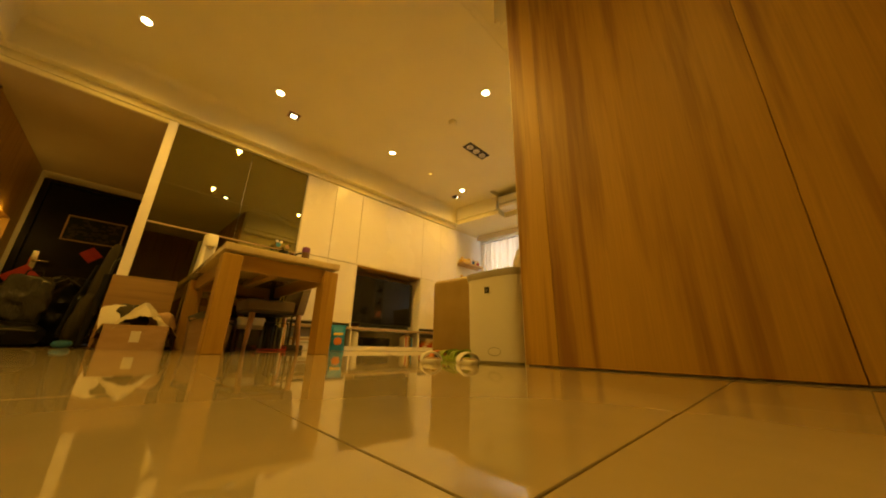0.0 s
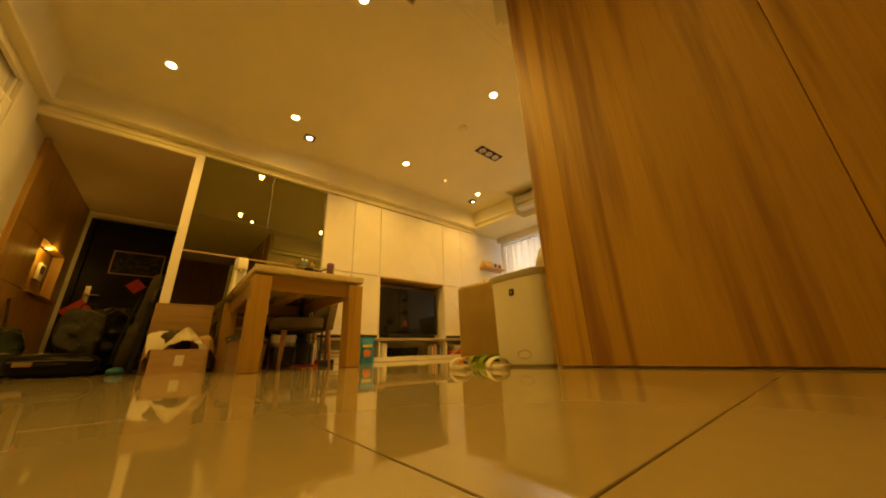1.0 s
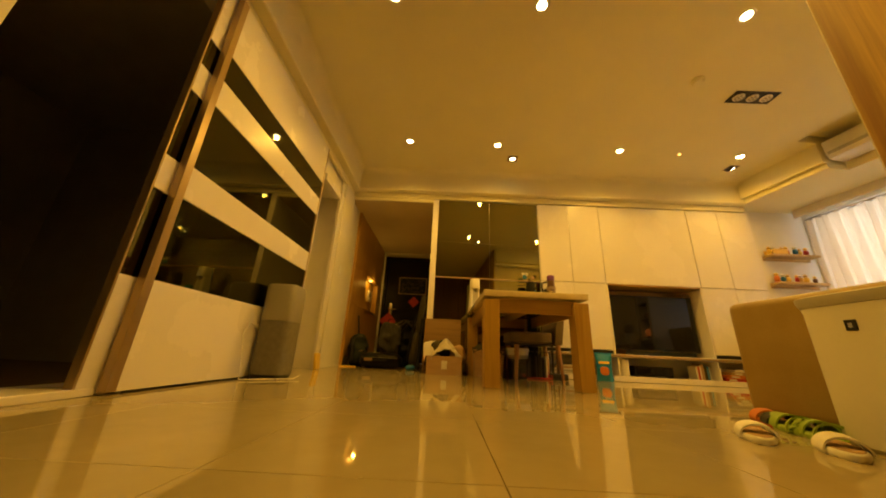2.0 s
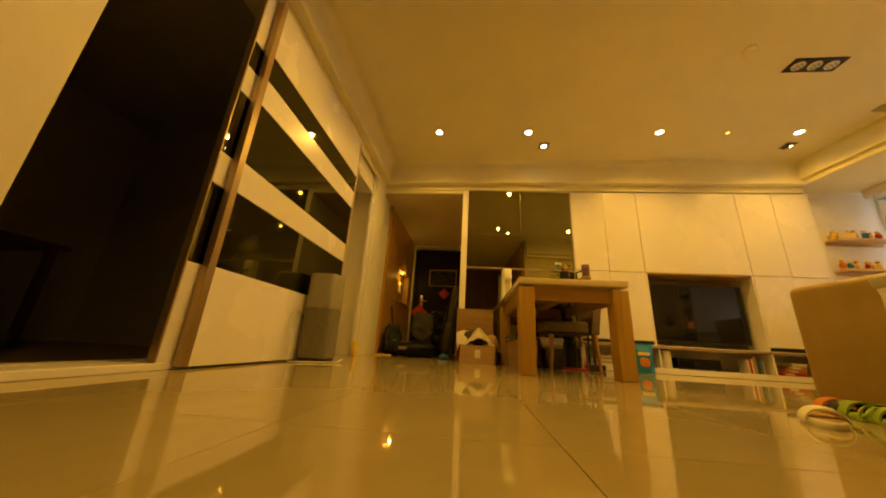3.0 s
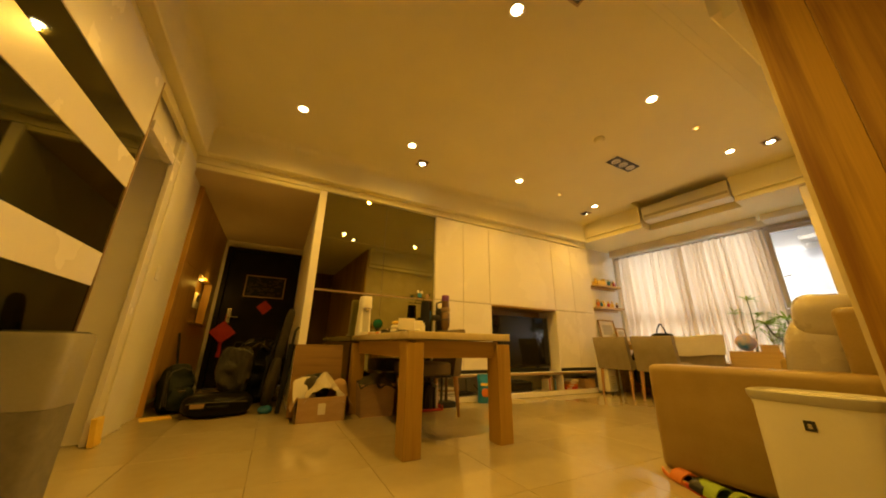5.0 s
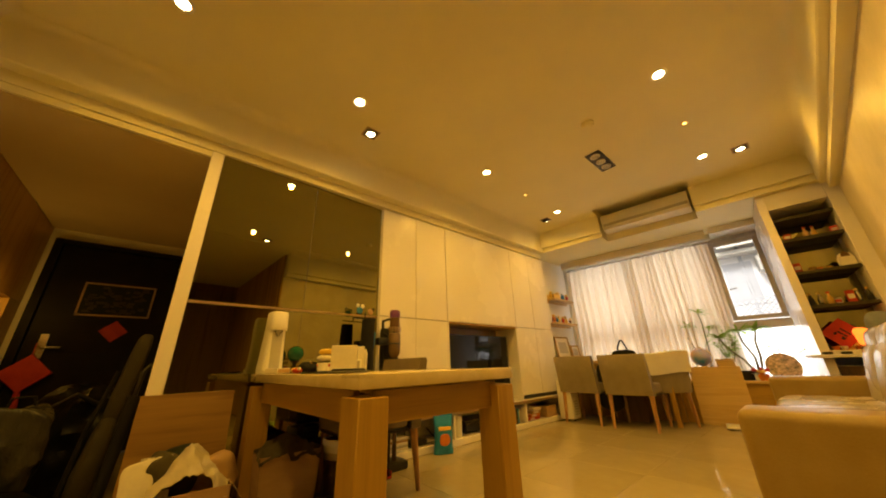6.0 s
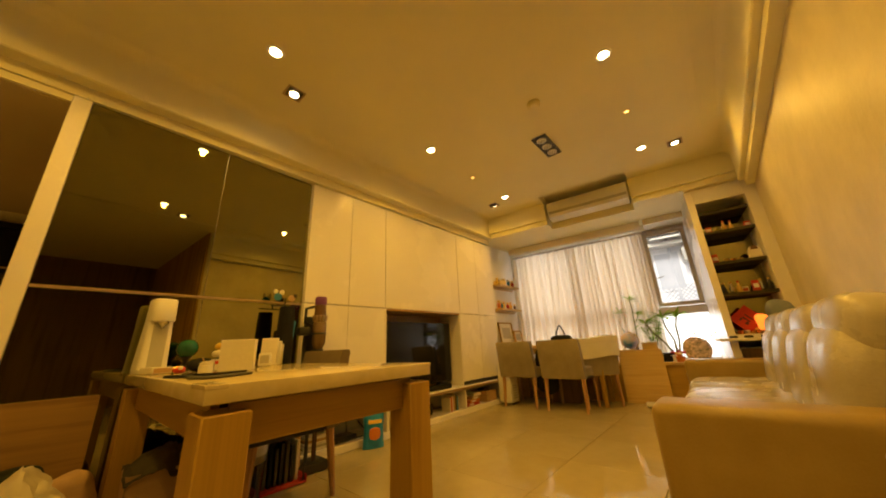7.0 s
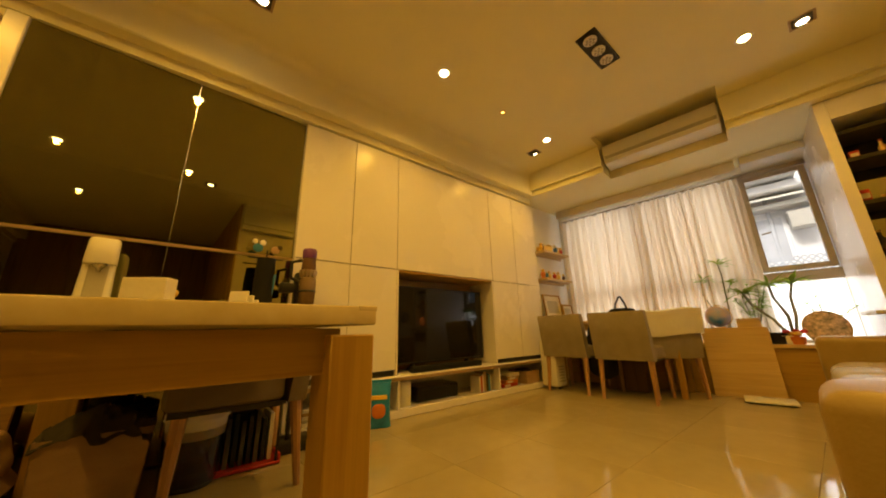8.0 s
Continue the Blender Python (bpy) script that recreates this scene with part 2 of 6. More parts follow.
def box(x0, x1, y0, y1, z0, z1, bevel=0.003, seg=1):
    bm = bmesh.new()
    add_box(bm, x0, x1, y0, y1, z0, z1)
    if bevel:
        bmesh.ops.bevel(bm, geom=bm.edges, offset=bevel, segments=seg, profile=0.5, affect="EDGES")
    return bm


def boxes(*rows, bevel=0.003):
    bm = bmesh.new()
    for r in rows:
        add_box(bm, *r)
    if bevel:
        bmesh.ops.bevel(bm, geom=bm.edges, offset=bevel, segments=1, affect="EDGES")
    return bm


def lathe(profile, seg=24, cap=True):
    """Turns (radius, height) pairs round z."""
    bm = bmesh.new()
    rings = []
    for r, z in profile:
        rings.append([bm.verts.new((max(r, 1e-4) * math.cos(2 * math.pi * i / seg), max(r, 1e-4) * math.sin(2 * math.pi * i / seg), z)) for i in range(seg)])
    for a, b in zip(rings, rings[1:]):
        for i in range(seg):
            j = (i + 1) % seg
            bm.faces.new((a[i], a[j], b[j], b[i]))
    if cap:
        bm.faces.new(rings[0][::-1])
        bm.faces.new(rings[-1])
    return bm


def loft(sections, cap=True):
    """Joins closed outlines (lists of points, equally many each) into a skin."""
    bm = bmesh.new()
    rings = [[bm.verts.new(p) for p in s] for s in sections]
    for a, b in zip(rings, rings[1:]):
        for i in range(len(a)):
            j = (i + 1) % len(a)
            bm.faces.new((a[i], a[j], b[j], b[i]))
    if cap:
        bm.faces.new(rings[0][::-1])
        bm.faces.new(rings[-1])
    return bm


def tube(points, r, seg=8, taper=1.0, bm=None):
    bm = bm or bmesh.new()
    pts = [Vector(p) for p in points]
    rings = []
    for i, p in enumerate(pts):
        d = (pts[min(i + 1, len(pts) - 1)] - pts[max(i - 1, 0)]).normalized()
        a = d.orthogonal().normalized()
        b = d.cross(a)
        rad = r * (1 + (taper - 1) * i / (len(pts) - 1))
        rings.append([bm.verts.new(p + rad * (math.cos(2 * math.pi * q / seg) * a + math.sin(2 * math.pi * q / seg) * b)) for q in range(seg)])
    for u, v in zip(rings, rings[1:]):
        best = min(range(seg), key=lambda s: sum((u[q].co - v[(q + s) % seg].co).length for q in range(seg)))
        for q in range(seg):
            bm.faces.new((u[q], u[(q + 1) % seg], v[(q + 1 + best) % seg], v[(q + best) % seg]))
    bm.faces.new(rings[0][::-1])
    bm.faces.new(rings[-1])
    return bm


def cushion(w, d, h, power=5.0, cuts=7, sag=0.0, lump=0.0, seed=0):
    """A stuffed block with rounded edges, centred on the origin."""
    bm = bmesh.new()
    bmesh.ops.create_cube(bm, size=2)
    bmesh.ops.subdivide_edges(bm, edges=bm.edges, cuts=cuts, use_grid_fill=True)
    for v in bm.verts:
        p = v.co
        s = (abs(p.x) ** power + abs(p.y) ** power + abs(p.z) ** power) ** (-1 / power)
        p = p * s
        q = Vector((p.x * w / 2, p.y * d / 2, p.z * h / 2))
        if sag:
            q.z -= sag * (1 - p.x**2) * (1 - p.y**2) * (p.z > 0)
        if lump:
            q += q.normalized() * lump * noise.noise(q * 9 + Vector((seed, seed, 0)))
        v.co = q
    return bm


def crumple(w, d, h, power, cuts, fold, seed):
    """A soft bag or cloth with ridged folds."""
    bm = cushion(w, d, h, power, cuts)
    for v in bm.verts:
        p = v.co * 7 + Vector((seed, seed * 0.7, 0))
        ridge = 1 - 2 * abs(noise.noise(p)) + 0.6 * (0.5 - abs(noise.noise(p * 2.3)))
        v.co += v.co.normalized() * fold * ridge
    return bm


def heaped_sheet(w, d, peak, fold, seed, hang=0.09):
    """A crumpled sheet heaped to a peak, its front edge hanging over."""
    bm = bmesh.new()
    n = 26
    rows = []
    for i in range(n + 1):
        u = -1 + 2 * i / n
        row = []
        for j in range(n + 1):
            v = -1 + 2 * j / n
            p = Vector((u * 2.1 + seed, v * 2.6, seed * 0.5))
            ridge = (0.5 - abs(noise.noise(p))) + 0.5 * (0.4 - abs(noise.noise(p * 2.1)))
            z = peak * max(0.0, 1 - abs(v + 0.1) ** 1.3) * (1 - 0.45 * u * u) + fold * ridge
            if u > 0.55:
                z -= hang * ((u - 0.55) / 0.45) ** 0.8
            row.append(bm.verts.new((u * w / 2 + 0.3 * fold * noise.noise(p * 1.7), v * d / 2 + 0.3 * fold * ridge, z)))
        rows.append(row)
    for a, b in zip(rows, rows[1:]):
        for j in range(n):
            bm.faces.new((a[j], b[j], b[j + 1], a[j + 1]))
    g = bmesh.ops.extrude_face_region(bm, geom=bm.faces[:])
    bmesh.ops.translate(bm, vec=(0, 0, -0.004), verts=[e for e in g["geom"] if isinstance(e, bmesh.types.BMVert)])
    return bm


def shift(bm, x=0, y=0, z=0, rx=0, ry=0, rz=0):
    bmesh.ops.transform(bm, matrix=pose(x, y, z, rx, ry, rz), verts=bm.verts)
    return bm


def prism(outline, y0, y1):
    """An outline in x, z carried from y0 to y1."""
    return loft([[(x, y0, z) for x, z in outline], [(x, y1, z) for x, z in outline]])

# ---- the room ----
MW = pose(-3.75, 4.14, 0, 0, 0, 6.5)  # the window end stands a little askew
PITCH, TX, TY = 0.575, 0.05, 0.24
HALL_H, TOP = 2.22, 2.65


def shell(name, bm, material, label, category="wall", m=None):
    return solo(name, bm, material, label, category, m, kind="structure")


floor = shell("floor", box(-6.4, 2.7, -4.3, 5.9, -0.12, -0.004, 0), GROUT, "polished cream floor tiles with thin dark joints", "floor")
def plan(points, z0, z1):
    return loft([[(x, y, z0) for x, y in points], [(x, y, z1) for x, y in points]])


def at_window(u, v):
    p = MW @ Vector((u, v, 0))
    return (p.x, p.y)


bm = plan([(-4.3, -1.45), (2.7, -1.45), (2.7, 4.7), at_window(3.2, 0.0), at_window(2.01, 0.0), at_window(2.01, -0.28), at_window(0.965, -0.28), at_window(0.965, 0.0), at_window(-0.6, 0.0)], TOP, 2.754)
add_box(bm, -1.042, -1.022, -1.1, 4.0, TOP - 0.004, TOP)
add_box(bm, -0.985, -0.97, -1.1, 4.0, TOP - 0.003, TOP)
shell("ceiling", bm, CEIL, "smooth white painted ceiling with a thin bead", "ceiling")
shell("ceiling_over_beam", boxes((-0.3, 3.3, -0.3, 1.4, 2.755, 2.8), bevel=0), CEIL, "white painted slab above the window beam", "ceiling", MW)
shell("hall_ceiling", boxes((-6.4, -3.79, -1.4, -0.04, HALL_H, 2.4), bevel=0), HALLDIM, "low painted ceiling of the entrance hall, toned down for its dim light", "ceiling")

shell("wall_west", boxes((-4.35, -4.2, -0.04, 4.35, 0, 2.8), (-4.35, -3.9, 4.26, 5.6, 0, 2.8), bevel=0), WALL, "white painted wall behind the cabinets")
shell("wall_hall_side", boxes((-6.3, -3.80, -0.11, -0.045, 0, HALL_H), bevel=0), WALL, "white painted side wall of the hall")
shell("hall_post", box(-3.80, -3.75, -0.115, -0.04, 0, 2.262, 0.004), LACQUER, "slim white lacquered post beside the mirror", "post")
shell("wall_hall_end", boxes((-6.52, -6.41, -1.6, 0.05, -0.1, 2.4), (-6.4, -6.2, -1.5, -1.14, 0, HALL_H), (-6.4, -6.2, -1.14, -0.1, 2.06, HALL_H), bevel=0), WALL, "painted end wall round the entrance door")
shell("wall_south", boxes((-4.3, -3.38, -1.5, -1.27, 0, TOP), (-3.38, -2.72, -1.5, -1.30, 2.02, TOP), (-2.72, -0.52, -1.5, -1.30, 2.27, TOP), (-0.52, 2.7, -1.5, -1.27, 0, TOP), (-3.38, -2.72, -1.75, -1.68, 0, 2.1), (-3.45, -3.38, -1.75, -1.5, 0, 2.1), (-2.72, -2.66, -1.75, -1.5, 0, 2.1), (-3.45, -2.66, -1.75, -1.5, 2.1, 2.3), bevel=0), WALL, "white painted wall with the sliding door opening")
shell("wall_east", boxes((2.5, 2.7, -1.3, 1.6, 0, TOP), bevel=0), timber("walnut_cladding", (0.17, 0.095, 0.028), (0.22, 0.13, 0.042), (0.28, 0.17, 0.06), 2, 0.45, 9), "dark wood clad wall at the back of the room")
shell("wall_sofa", boxes((-0.68, -0.58, 1.45, 5.9, 0, 2.754), bevel=0), GOLD_WALL, "textured beige painted wall behind the sofa")
shell("wall_partition", boxes((-0.58, 2.6, 1.46, 1.6, 0, TOP), bevel=0), WALL, "partition wall carrying the wooden panels")

# wooden cladding of the partition
clad = thing("wood_panelling", "honey-brown elm veneer panels with dark streaks", "panelling", kind="structure")
for x0, x1, y0, z0 in ((-0.662, -0.5008, 1.425, 0.006), (-0.5, 0.2938, 1.425, 0.006), (0.2952, 1.10, 1.425, 0.006), (1.104, 1.9, 1.425, 0.012), (1.904, 2.5, 1.425, 0.012)):
    part("panel", box(x0, x1, y0, 1.459, z0, TOP - 0.002, 0.0015), PANEL, clad)

# hall: wood-faced cupboard along the side, entrance door at the end
cup = thing("hall_cupboard", "tall honey oak hall cupboard with an open niche", "cupboard", pose(-6.19, -1.24, 0))
part("lower_front", box(0.0, 1.95, -0.1, 0.0, 0.12, 0.85, 0.004), HALLWOOD, cup)
part("upper_front", box(0.0, 1.95, -0.1, 0.0, 1.42, HALL_H - 0.004, 0.004), HALLWOOD, cup)
part("left_front", box(0.0, 0.3, -0.1, 0.0, 0.853, 1.417, 0.004), HALLWOOD, cup)
part("right_front", box(1.2, 1.95, -0.1, 0.0, 0.853, 1.417, 0.004), HALLWOOD, cup)
part("niche_back", box(0.3, 1.2, -0.14, -0.11, 0.85, 1.42, 0.002), OAK_X, cup)
part("niche_shelf", box(0.3, 1.2, -0.14, 0.05, 0.83, 0.85, 0.002), OAK_X, cup)
part("side_panel", box(1.953, 1.985, -0.1, 0.012, 0.0, HALL_H - 0.004, 0.003), HALLWOOD, cup)
part("niche_lamp", lathe([(0.02, 1.405), (0.03, 1.412), (0.03, 1.419)], 12), SMALLBULB, cup, at=Matrix.Translation((0.75, -0.05, 0)))
panel = thing("intercom", "white wall intercom in the hall niche", "intercom", pose(-5.62, -1.345, 1.06))
part("body", box(-0.1, 0.1, 0.0, 0.03, 0, 0.2, 0.008, 2), PLASTIC, panel)
part("screen", box(-0.05, 0.08, 0.028, 0.034, 0.08, 0.17, 0.002), BLACK, panel)

door = thing("door_1", "black entrance door with gold plaque and red paper charms", "door", pose(-6.2, -1.135, 0), kind="structure")
part("leaf", box(0.0, 0.05, 0.02, 1.02, 0.01, 2.04, 0.006), DOORBLACK, door)
part("door_frame", boxes((0.0, 0.075, -0.05, 0.015, 0, 2.1), (0.0, 0.075, 0.016, 1.03, 2.045, 2.1)), DOORBLACK, door)
part("handle", tube([(0.05, 0.14, 1.0), (0.1, 0.14, 1.0), (0.105, 0.15, 1.0), (0.105, 0.27, 1.0)], 0.011), STEEL, door)
part("lock_plate", box(0.05, 0.062, 0.11, 0.17, 0.9, 1.13, 0.004), STEEL, door)
part("panel_line", boxes((0.05, 0.056, 0.2, 0.9, 0.25, 0.265), (0.05, 0.056, 0.2, 0.9, 0.95, 0.965)), DOORBLACK, door)
plaque = thing("door_plaque", "gilt relief plaque hung on the black door", "plaque", pose(-6.149, -0.865, 1.32))
part("plate", box(0, 0.012, 0, 0.57, 0, 0.35, 0.004), DKGREEN, plaque)
bm = bmesh.new()
for i in range(70):
    y, z = random.uniform(0.03, 0.5), random.uniform(0.03, 0.3)
    add_box(bm, 0.012, 0.018, y, y + random.uniform(0.02, 0.06), z, z + random.uniform(0.008, 0.03))
tagged(part("relief", bm, OLIVE, plaque), kind="stuff")
part("rim", boxes((0.012, 0.02, 0, 0.57, 0, 0.018), (0.012, 0.02, 0, 0.57, 0.332, 0.35), (0.012, 0.02, 0, 0.018, 0, 0.35), (0.012, 0.02, 0.552, 0.57, 0, 0.35)), CARD, plaque)
charm = solo("paper_charm", shift(box(-0.004, 0.004, -0.08, 0.08, -0.08, 0.08, 0.001), rx=45), RED, "red diamond paper charm on the black door", "charm", pose(-6.143, -0.54, 1.17), "door charms")
knot = thing("hanging_charm", "large red diamond charm with a tassel on a cord", "charm", pose(-6.11, -1.02, 0.42))
part("diamond", shift(box(-0.012, 0.012, -0.12, 0.12, -0.12, 0.12, 0.004), z=0.35, rx=45), RED, knot)
part("tassel", tube([(0, 0, 0.2), (0, 0.01, 0.08), (0, 0, 0.0)], 0.02, 8, 1.5), RED, knot)
part("cord", tube([(0, 0, 0.5), (0, 0, 0.62)], 0.004), RED, knot)


# cornice mouldings
def moulding(back, lower=2.27, step=2.345, strip=0.012, front=0.104):
    """Wall strip, shadowed underside, flat band and a hollow up to the ceiling."""
    prof = [(0.0, lower), (strip, lower), (strip, step), (front - 0.008, step), (front, step + 0.008), (front, 2.575)]
    prof += [(front + 0.073 * (1 - math.cos(a)), 2.575 + 0.073 * math.sin(a)) for a in (radians(15 * q) for q in range(1, 7))]
    return prof + [(-back, 2.648), (-back, lower)]


def cornice(name, p0, p1, turn, back, label):
    """A moulded band along a line; the room lies on its left."""
    d = (Vector(p1) - Vector(p0)).length
    shell(name, prism(moulding(back), 0, d), CEIL, label, "cornice", pose(p0[0], p0[1], p0[2], 0, 0, turn))


cornice("cornice_west", (-3.77, -1.27, 0), (-3.77, 4.2, 0), 0, 0.40, "white plaster cornice over the wall cabinets")
cornice("cornice_south", (2.5, -1.255, -0.004), (-3.768, -1.255, -0.004), 90, 0.02, "white plaster cornice over the sliding doors")
shell("cornice_sofa", prism([(-x, z) for x, z in moulding(0.02, 2.235, 2.30, 0.066, 0.112)], 1.47, 4.5), CEIL, "white plaster cornice over the sofa wall", "cornice", pose(-0.68, 0, 0))
shell("lintel_hall", box(-3.789, -3.77, -1.268, -0.042, HALL_H + 0.004, 2.268, 0), CEIL, "white lintel above the hall opening")

# beam over the window end, with a recess for the air conditioner
U0, U1 = 0.965, 2.01
bm = boxes((-0.2, U0, 0.0, 1.12, 2.34, 2.754), (U1, 3.1, 0.0, 1.12, 2.34, 2.754), (U0, U1, 0.24, 1.12, 2.34, 2.754), bevel=0)
shell("window_beam", bm, CEIL, "white boxed beam above the window", "beam", MW)
bm = bmesh.new()
for a, b in ((0.03, U0), (U1, 3.02)):
    add_box(bm, a, b, -0.055, 0.0, 2.405, 2.648)
    add_box(bm, a, b, -0.008, 0.0, 2.342, 2.404)
shell("beam_trim", bm, CEIL, "thin plaster bead along the window beam", "trim", MW)
shell("curtain_valance", box(0.02, 2.02, 0.78, 0.80, 2.225, 2.338, 0.003), LACQUER, "pale valance board above the curtain", "trim", MW)

ac = thing("air_conditioner", "cream wall air conditioner set in a ceiling recess", "air conditioner", MW @ pose(0.995, -0.03, 2.42))
W_AC = 0.99
prof = [(0.075, 0.0), (0.03, 0.012), (0.004, 0.062), (0.0, 0.085), (0.0, 0.205), (0.012, 0.223), (0.03, 0.23), (0.265, 0.23), (0.265, 0.02), (0.22, 0.0)]
part("body", loft([[(x, y, z) for y, z in prof] for x in (0, W_AC)]), PLASTIC, ac)
part("outlet", loft([[(x, y, z) for y, z in ((-0.004, 0.082), (0.0, 0.052), (0.012, 0.052), (0.012, 0.082))] for x in (0.02, W_AC - 0.012)]), GREYPL, ac, "dark outlet slot")
part("air_flap", loft([[(x, y, z) for y, z in ((-0.008, 0.046), (0.016, 0.008), (0.022, 0.010), (0.0, 0.050))] for x in (0.03, W_AC - 0.03)]), PLASTIC, ac, "hinged cream flap")
part("seam", box(0.004, W_AC - 0.004, -0.0015, 0.002, 0.0862, 0.0885, 0), GREYPL, ac)
part("display", box(W_AC - 0.15, W_AC - 0.09, -0.007, 0.0, 0.060, 0.074, 0), GREYPL, ac)

# window wall
shell("wall_north", boxes((-0.3, 0.02, 1.0, 1.2, 0, 2.72), (0.02, 2.6, 1.0, 1.2, 0, 0.44), (0.02, 2.6, 1.0, 1.2, 2.26, 2.72), (2.58, 3.3, 1.0, 1.2, 0, 2.72), bevel=0), WALL, "white painted wall round the window", "wall", MW)
win = thing("window_1", "grey metal framed window with frosted lower pane", "window", MW @ pose(0.02, 1.04, 0.44), kind="structure")
part("window_frame", boxes((0, 2.56, 0, 0.1, 0, 0.05), (0, 2.56, 0, 0.1, 1.77, 1.82), (0, 0.05, 0, 0.1, 0.05, 1.77), (2.5, 2.56, 0, 0.1, 0.05, 1.77), (1.9, 1.98, 0, 0.1, 0.05, 1.77), (0.95, 1.0, 0, 0.1, 0.05, 1.77), (0.05, 0.95, 0, 0.09, 0.60, 0.68), (1.0, 1.9, 0, 0.09, 0.60, 0.68), (1.98, 2.5, 0, 0.09, 0.60, 0.70)), WINFRAME, win)
part("sash", boxes((1.99, 2.04, -0.02, 0.03, 0.71, 1.76), (2.44, 2.49, -0.02, 0.03, 0.71, 1.76), (2.04, 2.44, -0.02, 0.03, 0.71, 0.76), (2.04, 2.44, -0.02, 0.03, 1.71, 1.76)), WINFRAME, win)
part("sash_handle", tube([(2.06, -0.02, 1.1), (2.06, -0.05, 1.1), (2.13, -0.055, 1.11)], 0.008), STEEL, win)
for x0, x1, z0, z1, mt in ((2.04, 2.44, 0.76, 1.71, CLEAR), (1.98, 2.5, 0.05, 0.60, FROST), (0.05, 0.95, 0.05, 0.6, FROST), (1.0, 1.9, 0.05, 0.6, FROST), (0.05, 0.95, 0.68, 1.77, CLEAR), (1.0, 1.9, 0.68, 1.77, CLEAR)):
    pane = part("pane", box(x0, x1, 0.04, 0.046, z0, z1, 0), mt, win)
    pane.visible_shadow = False
shell("window_sill_bench", boxes((0.0, 2.62, 0.62, 1.02, 0.0, 0.43), bevel=0.002), OAK_X, "honey oak window bench front", "bench", MW)
shell("window_sill_top", box(0.0, 2.64, 0.60, 1.04, 0.432, 0.462, 0.004), PINE, "pale wooden window bench top", "bench", MW)

# curtain with uneven pleats
bm = bmesh.new()
NU, NV = 420, 16
grid = []
for i in range(NU + 1):
    s = i / NU
    row = []
    for j in range(NV + 1):
        h = j / NV
        n1, n2 = noise.noise(Vector((s * 7, 0, 11))), noise.noise(Vector((s * 17, h * 0.6, 5)))
        amp = 0.046 * (1.2 - 0.35 * h) * (0.55 + 1.1 * abs(n1) + 0.5 * abs(n2))
        ph = 128 * s + 5.0 * math.sin(9 * s + 0.6) + 3.2 * noise.noise(Vector((s * 11, h * 0.7, 3)))
        sharp = math.sin(ph + 0.7 * math.sin(ph))
        dv = amp * sharp + 0.012 * math.sin(2.3 * ph + 1.4 + 2 * n1) + 0.022 * noise.noise(Vector((s * 13, h * 1.2, 0)))
        row.append(bm.verts.new((0.0 + 1.97 * s + 0.012 * noise.noise(Vector((s * 20, h * 2, 7))), dv, 1.72 * h)))
    grid.append(row)
for a, b in zip(grid, grid[1:]):
    for j in range(NV):
        bm.faces.new((a[j], b[j], b[j + 1], a[j + 1]))
drape = thing("curtain", "cream pleated curtain drawn across the window", "curtain", MW @ pose(0.04, 0.93, 0.47))
part("cloth", bm, CURTAIN, drape)
part("rail", tube([(-0.01, 0, 1.735), (1.99, 0, 1.735)], 0.012), STEEL, drape)
bm = bmesh.new()
for i in range(24):
    add_box(bm, 0.02 + i * 0.083, 0.028 + i * 0.083, -0.006, 0.006, 1.70, 1.73)
tagged(part("hooks", bm, PLASTIC, drape), kind="stuff")

# tiles of the floor
tile_mesh = None
for i in range(-11, 5):
    for j in range(-3, 10):
        x, y = TX + i * PITCH, TY + j * PITCH
        if x + PITCH > 2.6 or (x > -0.75 and y > 1.5) or (x < -4.4 and y > 0.1):
            continue
        if tile_mesh is None:
            tile_mesh = finish(box(0.0009, PITCH - 0.0009, 0.0009, PITCH - 0.0009, -0.012, 0, 0.0008), "tile", TILE)
        tile = new("tile", tile_mesh)
        tile.location = (x, y, 0)
        tile.parent = floor

# dark room behind the sliding doors
shell("study_walls", boxes((-2.66, 0.9, -4.0, -3.9, 0, 2.5), (-2.76, -2.66, -4.0, -1.76, 0, 2.5), (0.8, 0.9, -4.0, -1.5, 0, 2.5), (-2.76, 0.9, -4.0, -1.5, 2.4, 2.5), bevel=0), GREYPL, "unlit dark room behind the sliding doors")
desk = thing("desk", "dark desk in the unlit room", "desk", pose(-1.1, -3.4, 0))
part("top", box(-0.8, 0.8, -0.4, 0.3, 0.70, 0.74, 0.004), DARKWOOD, desk)
for x in (-0.75, 0.7):
    for y in (-0.36, 0.22):
        part("leg", box(x, x + 0.05, y, y + 0.05, 0, 0.70, 0.003), DARKWOOD, desk)
pic = thing("picture", "framed picture on the wall of the unlit room", "picture", pose(-1.05, -3.89, 1.35))
part("frame", boxes((-0.25, 0.25, 0, 0.02, 0, 0.02), (-0.25, 0.25, 0, 0.02, 0.33, 0.35), (-0.25, -0.23, 0, 0.02, 0.02, 0.33), (0.23, 0.25, 0, 0.02, 0.02, 0.33)), BLACK, pic)
part("print", box(-0.23, 0.23, 0, 0.008, 0.02, 0.33, 0), OLIVE, pic)
shell("door_threshold", box(-1.3, -0.52, -1.5, -1.26, 0.0, 0.03, 0.003), LACQUER, "white threshold below the sliding doors", "trim")


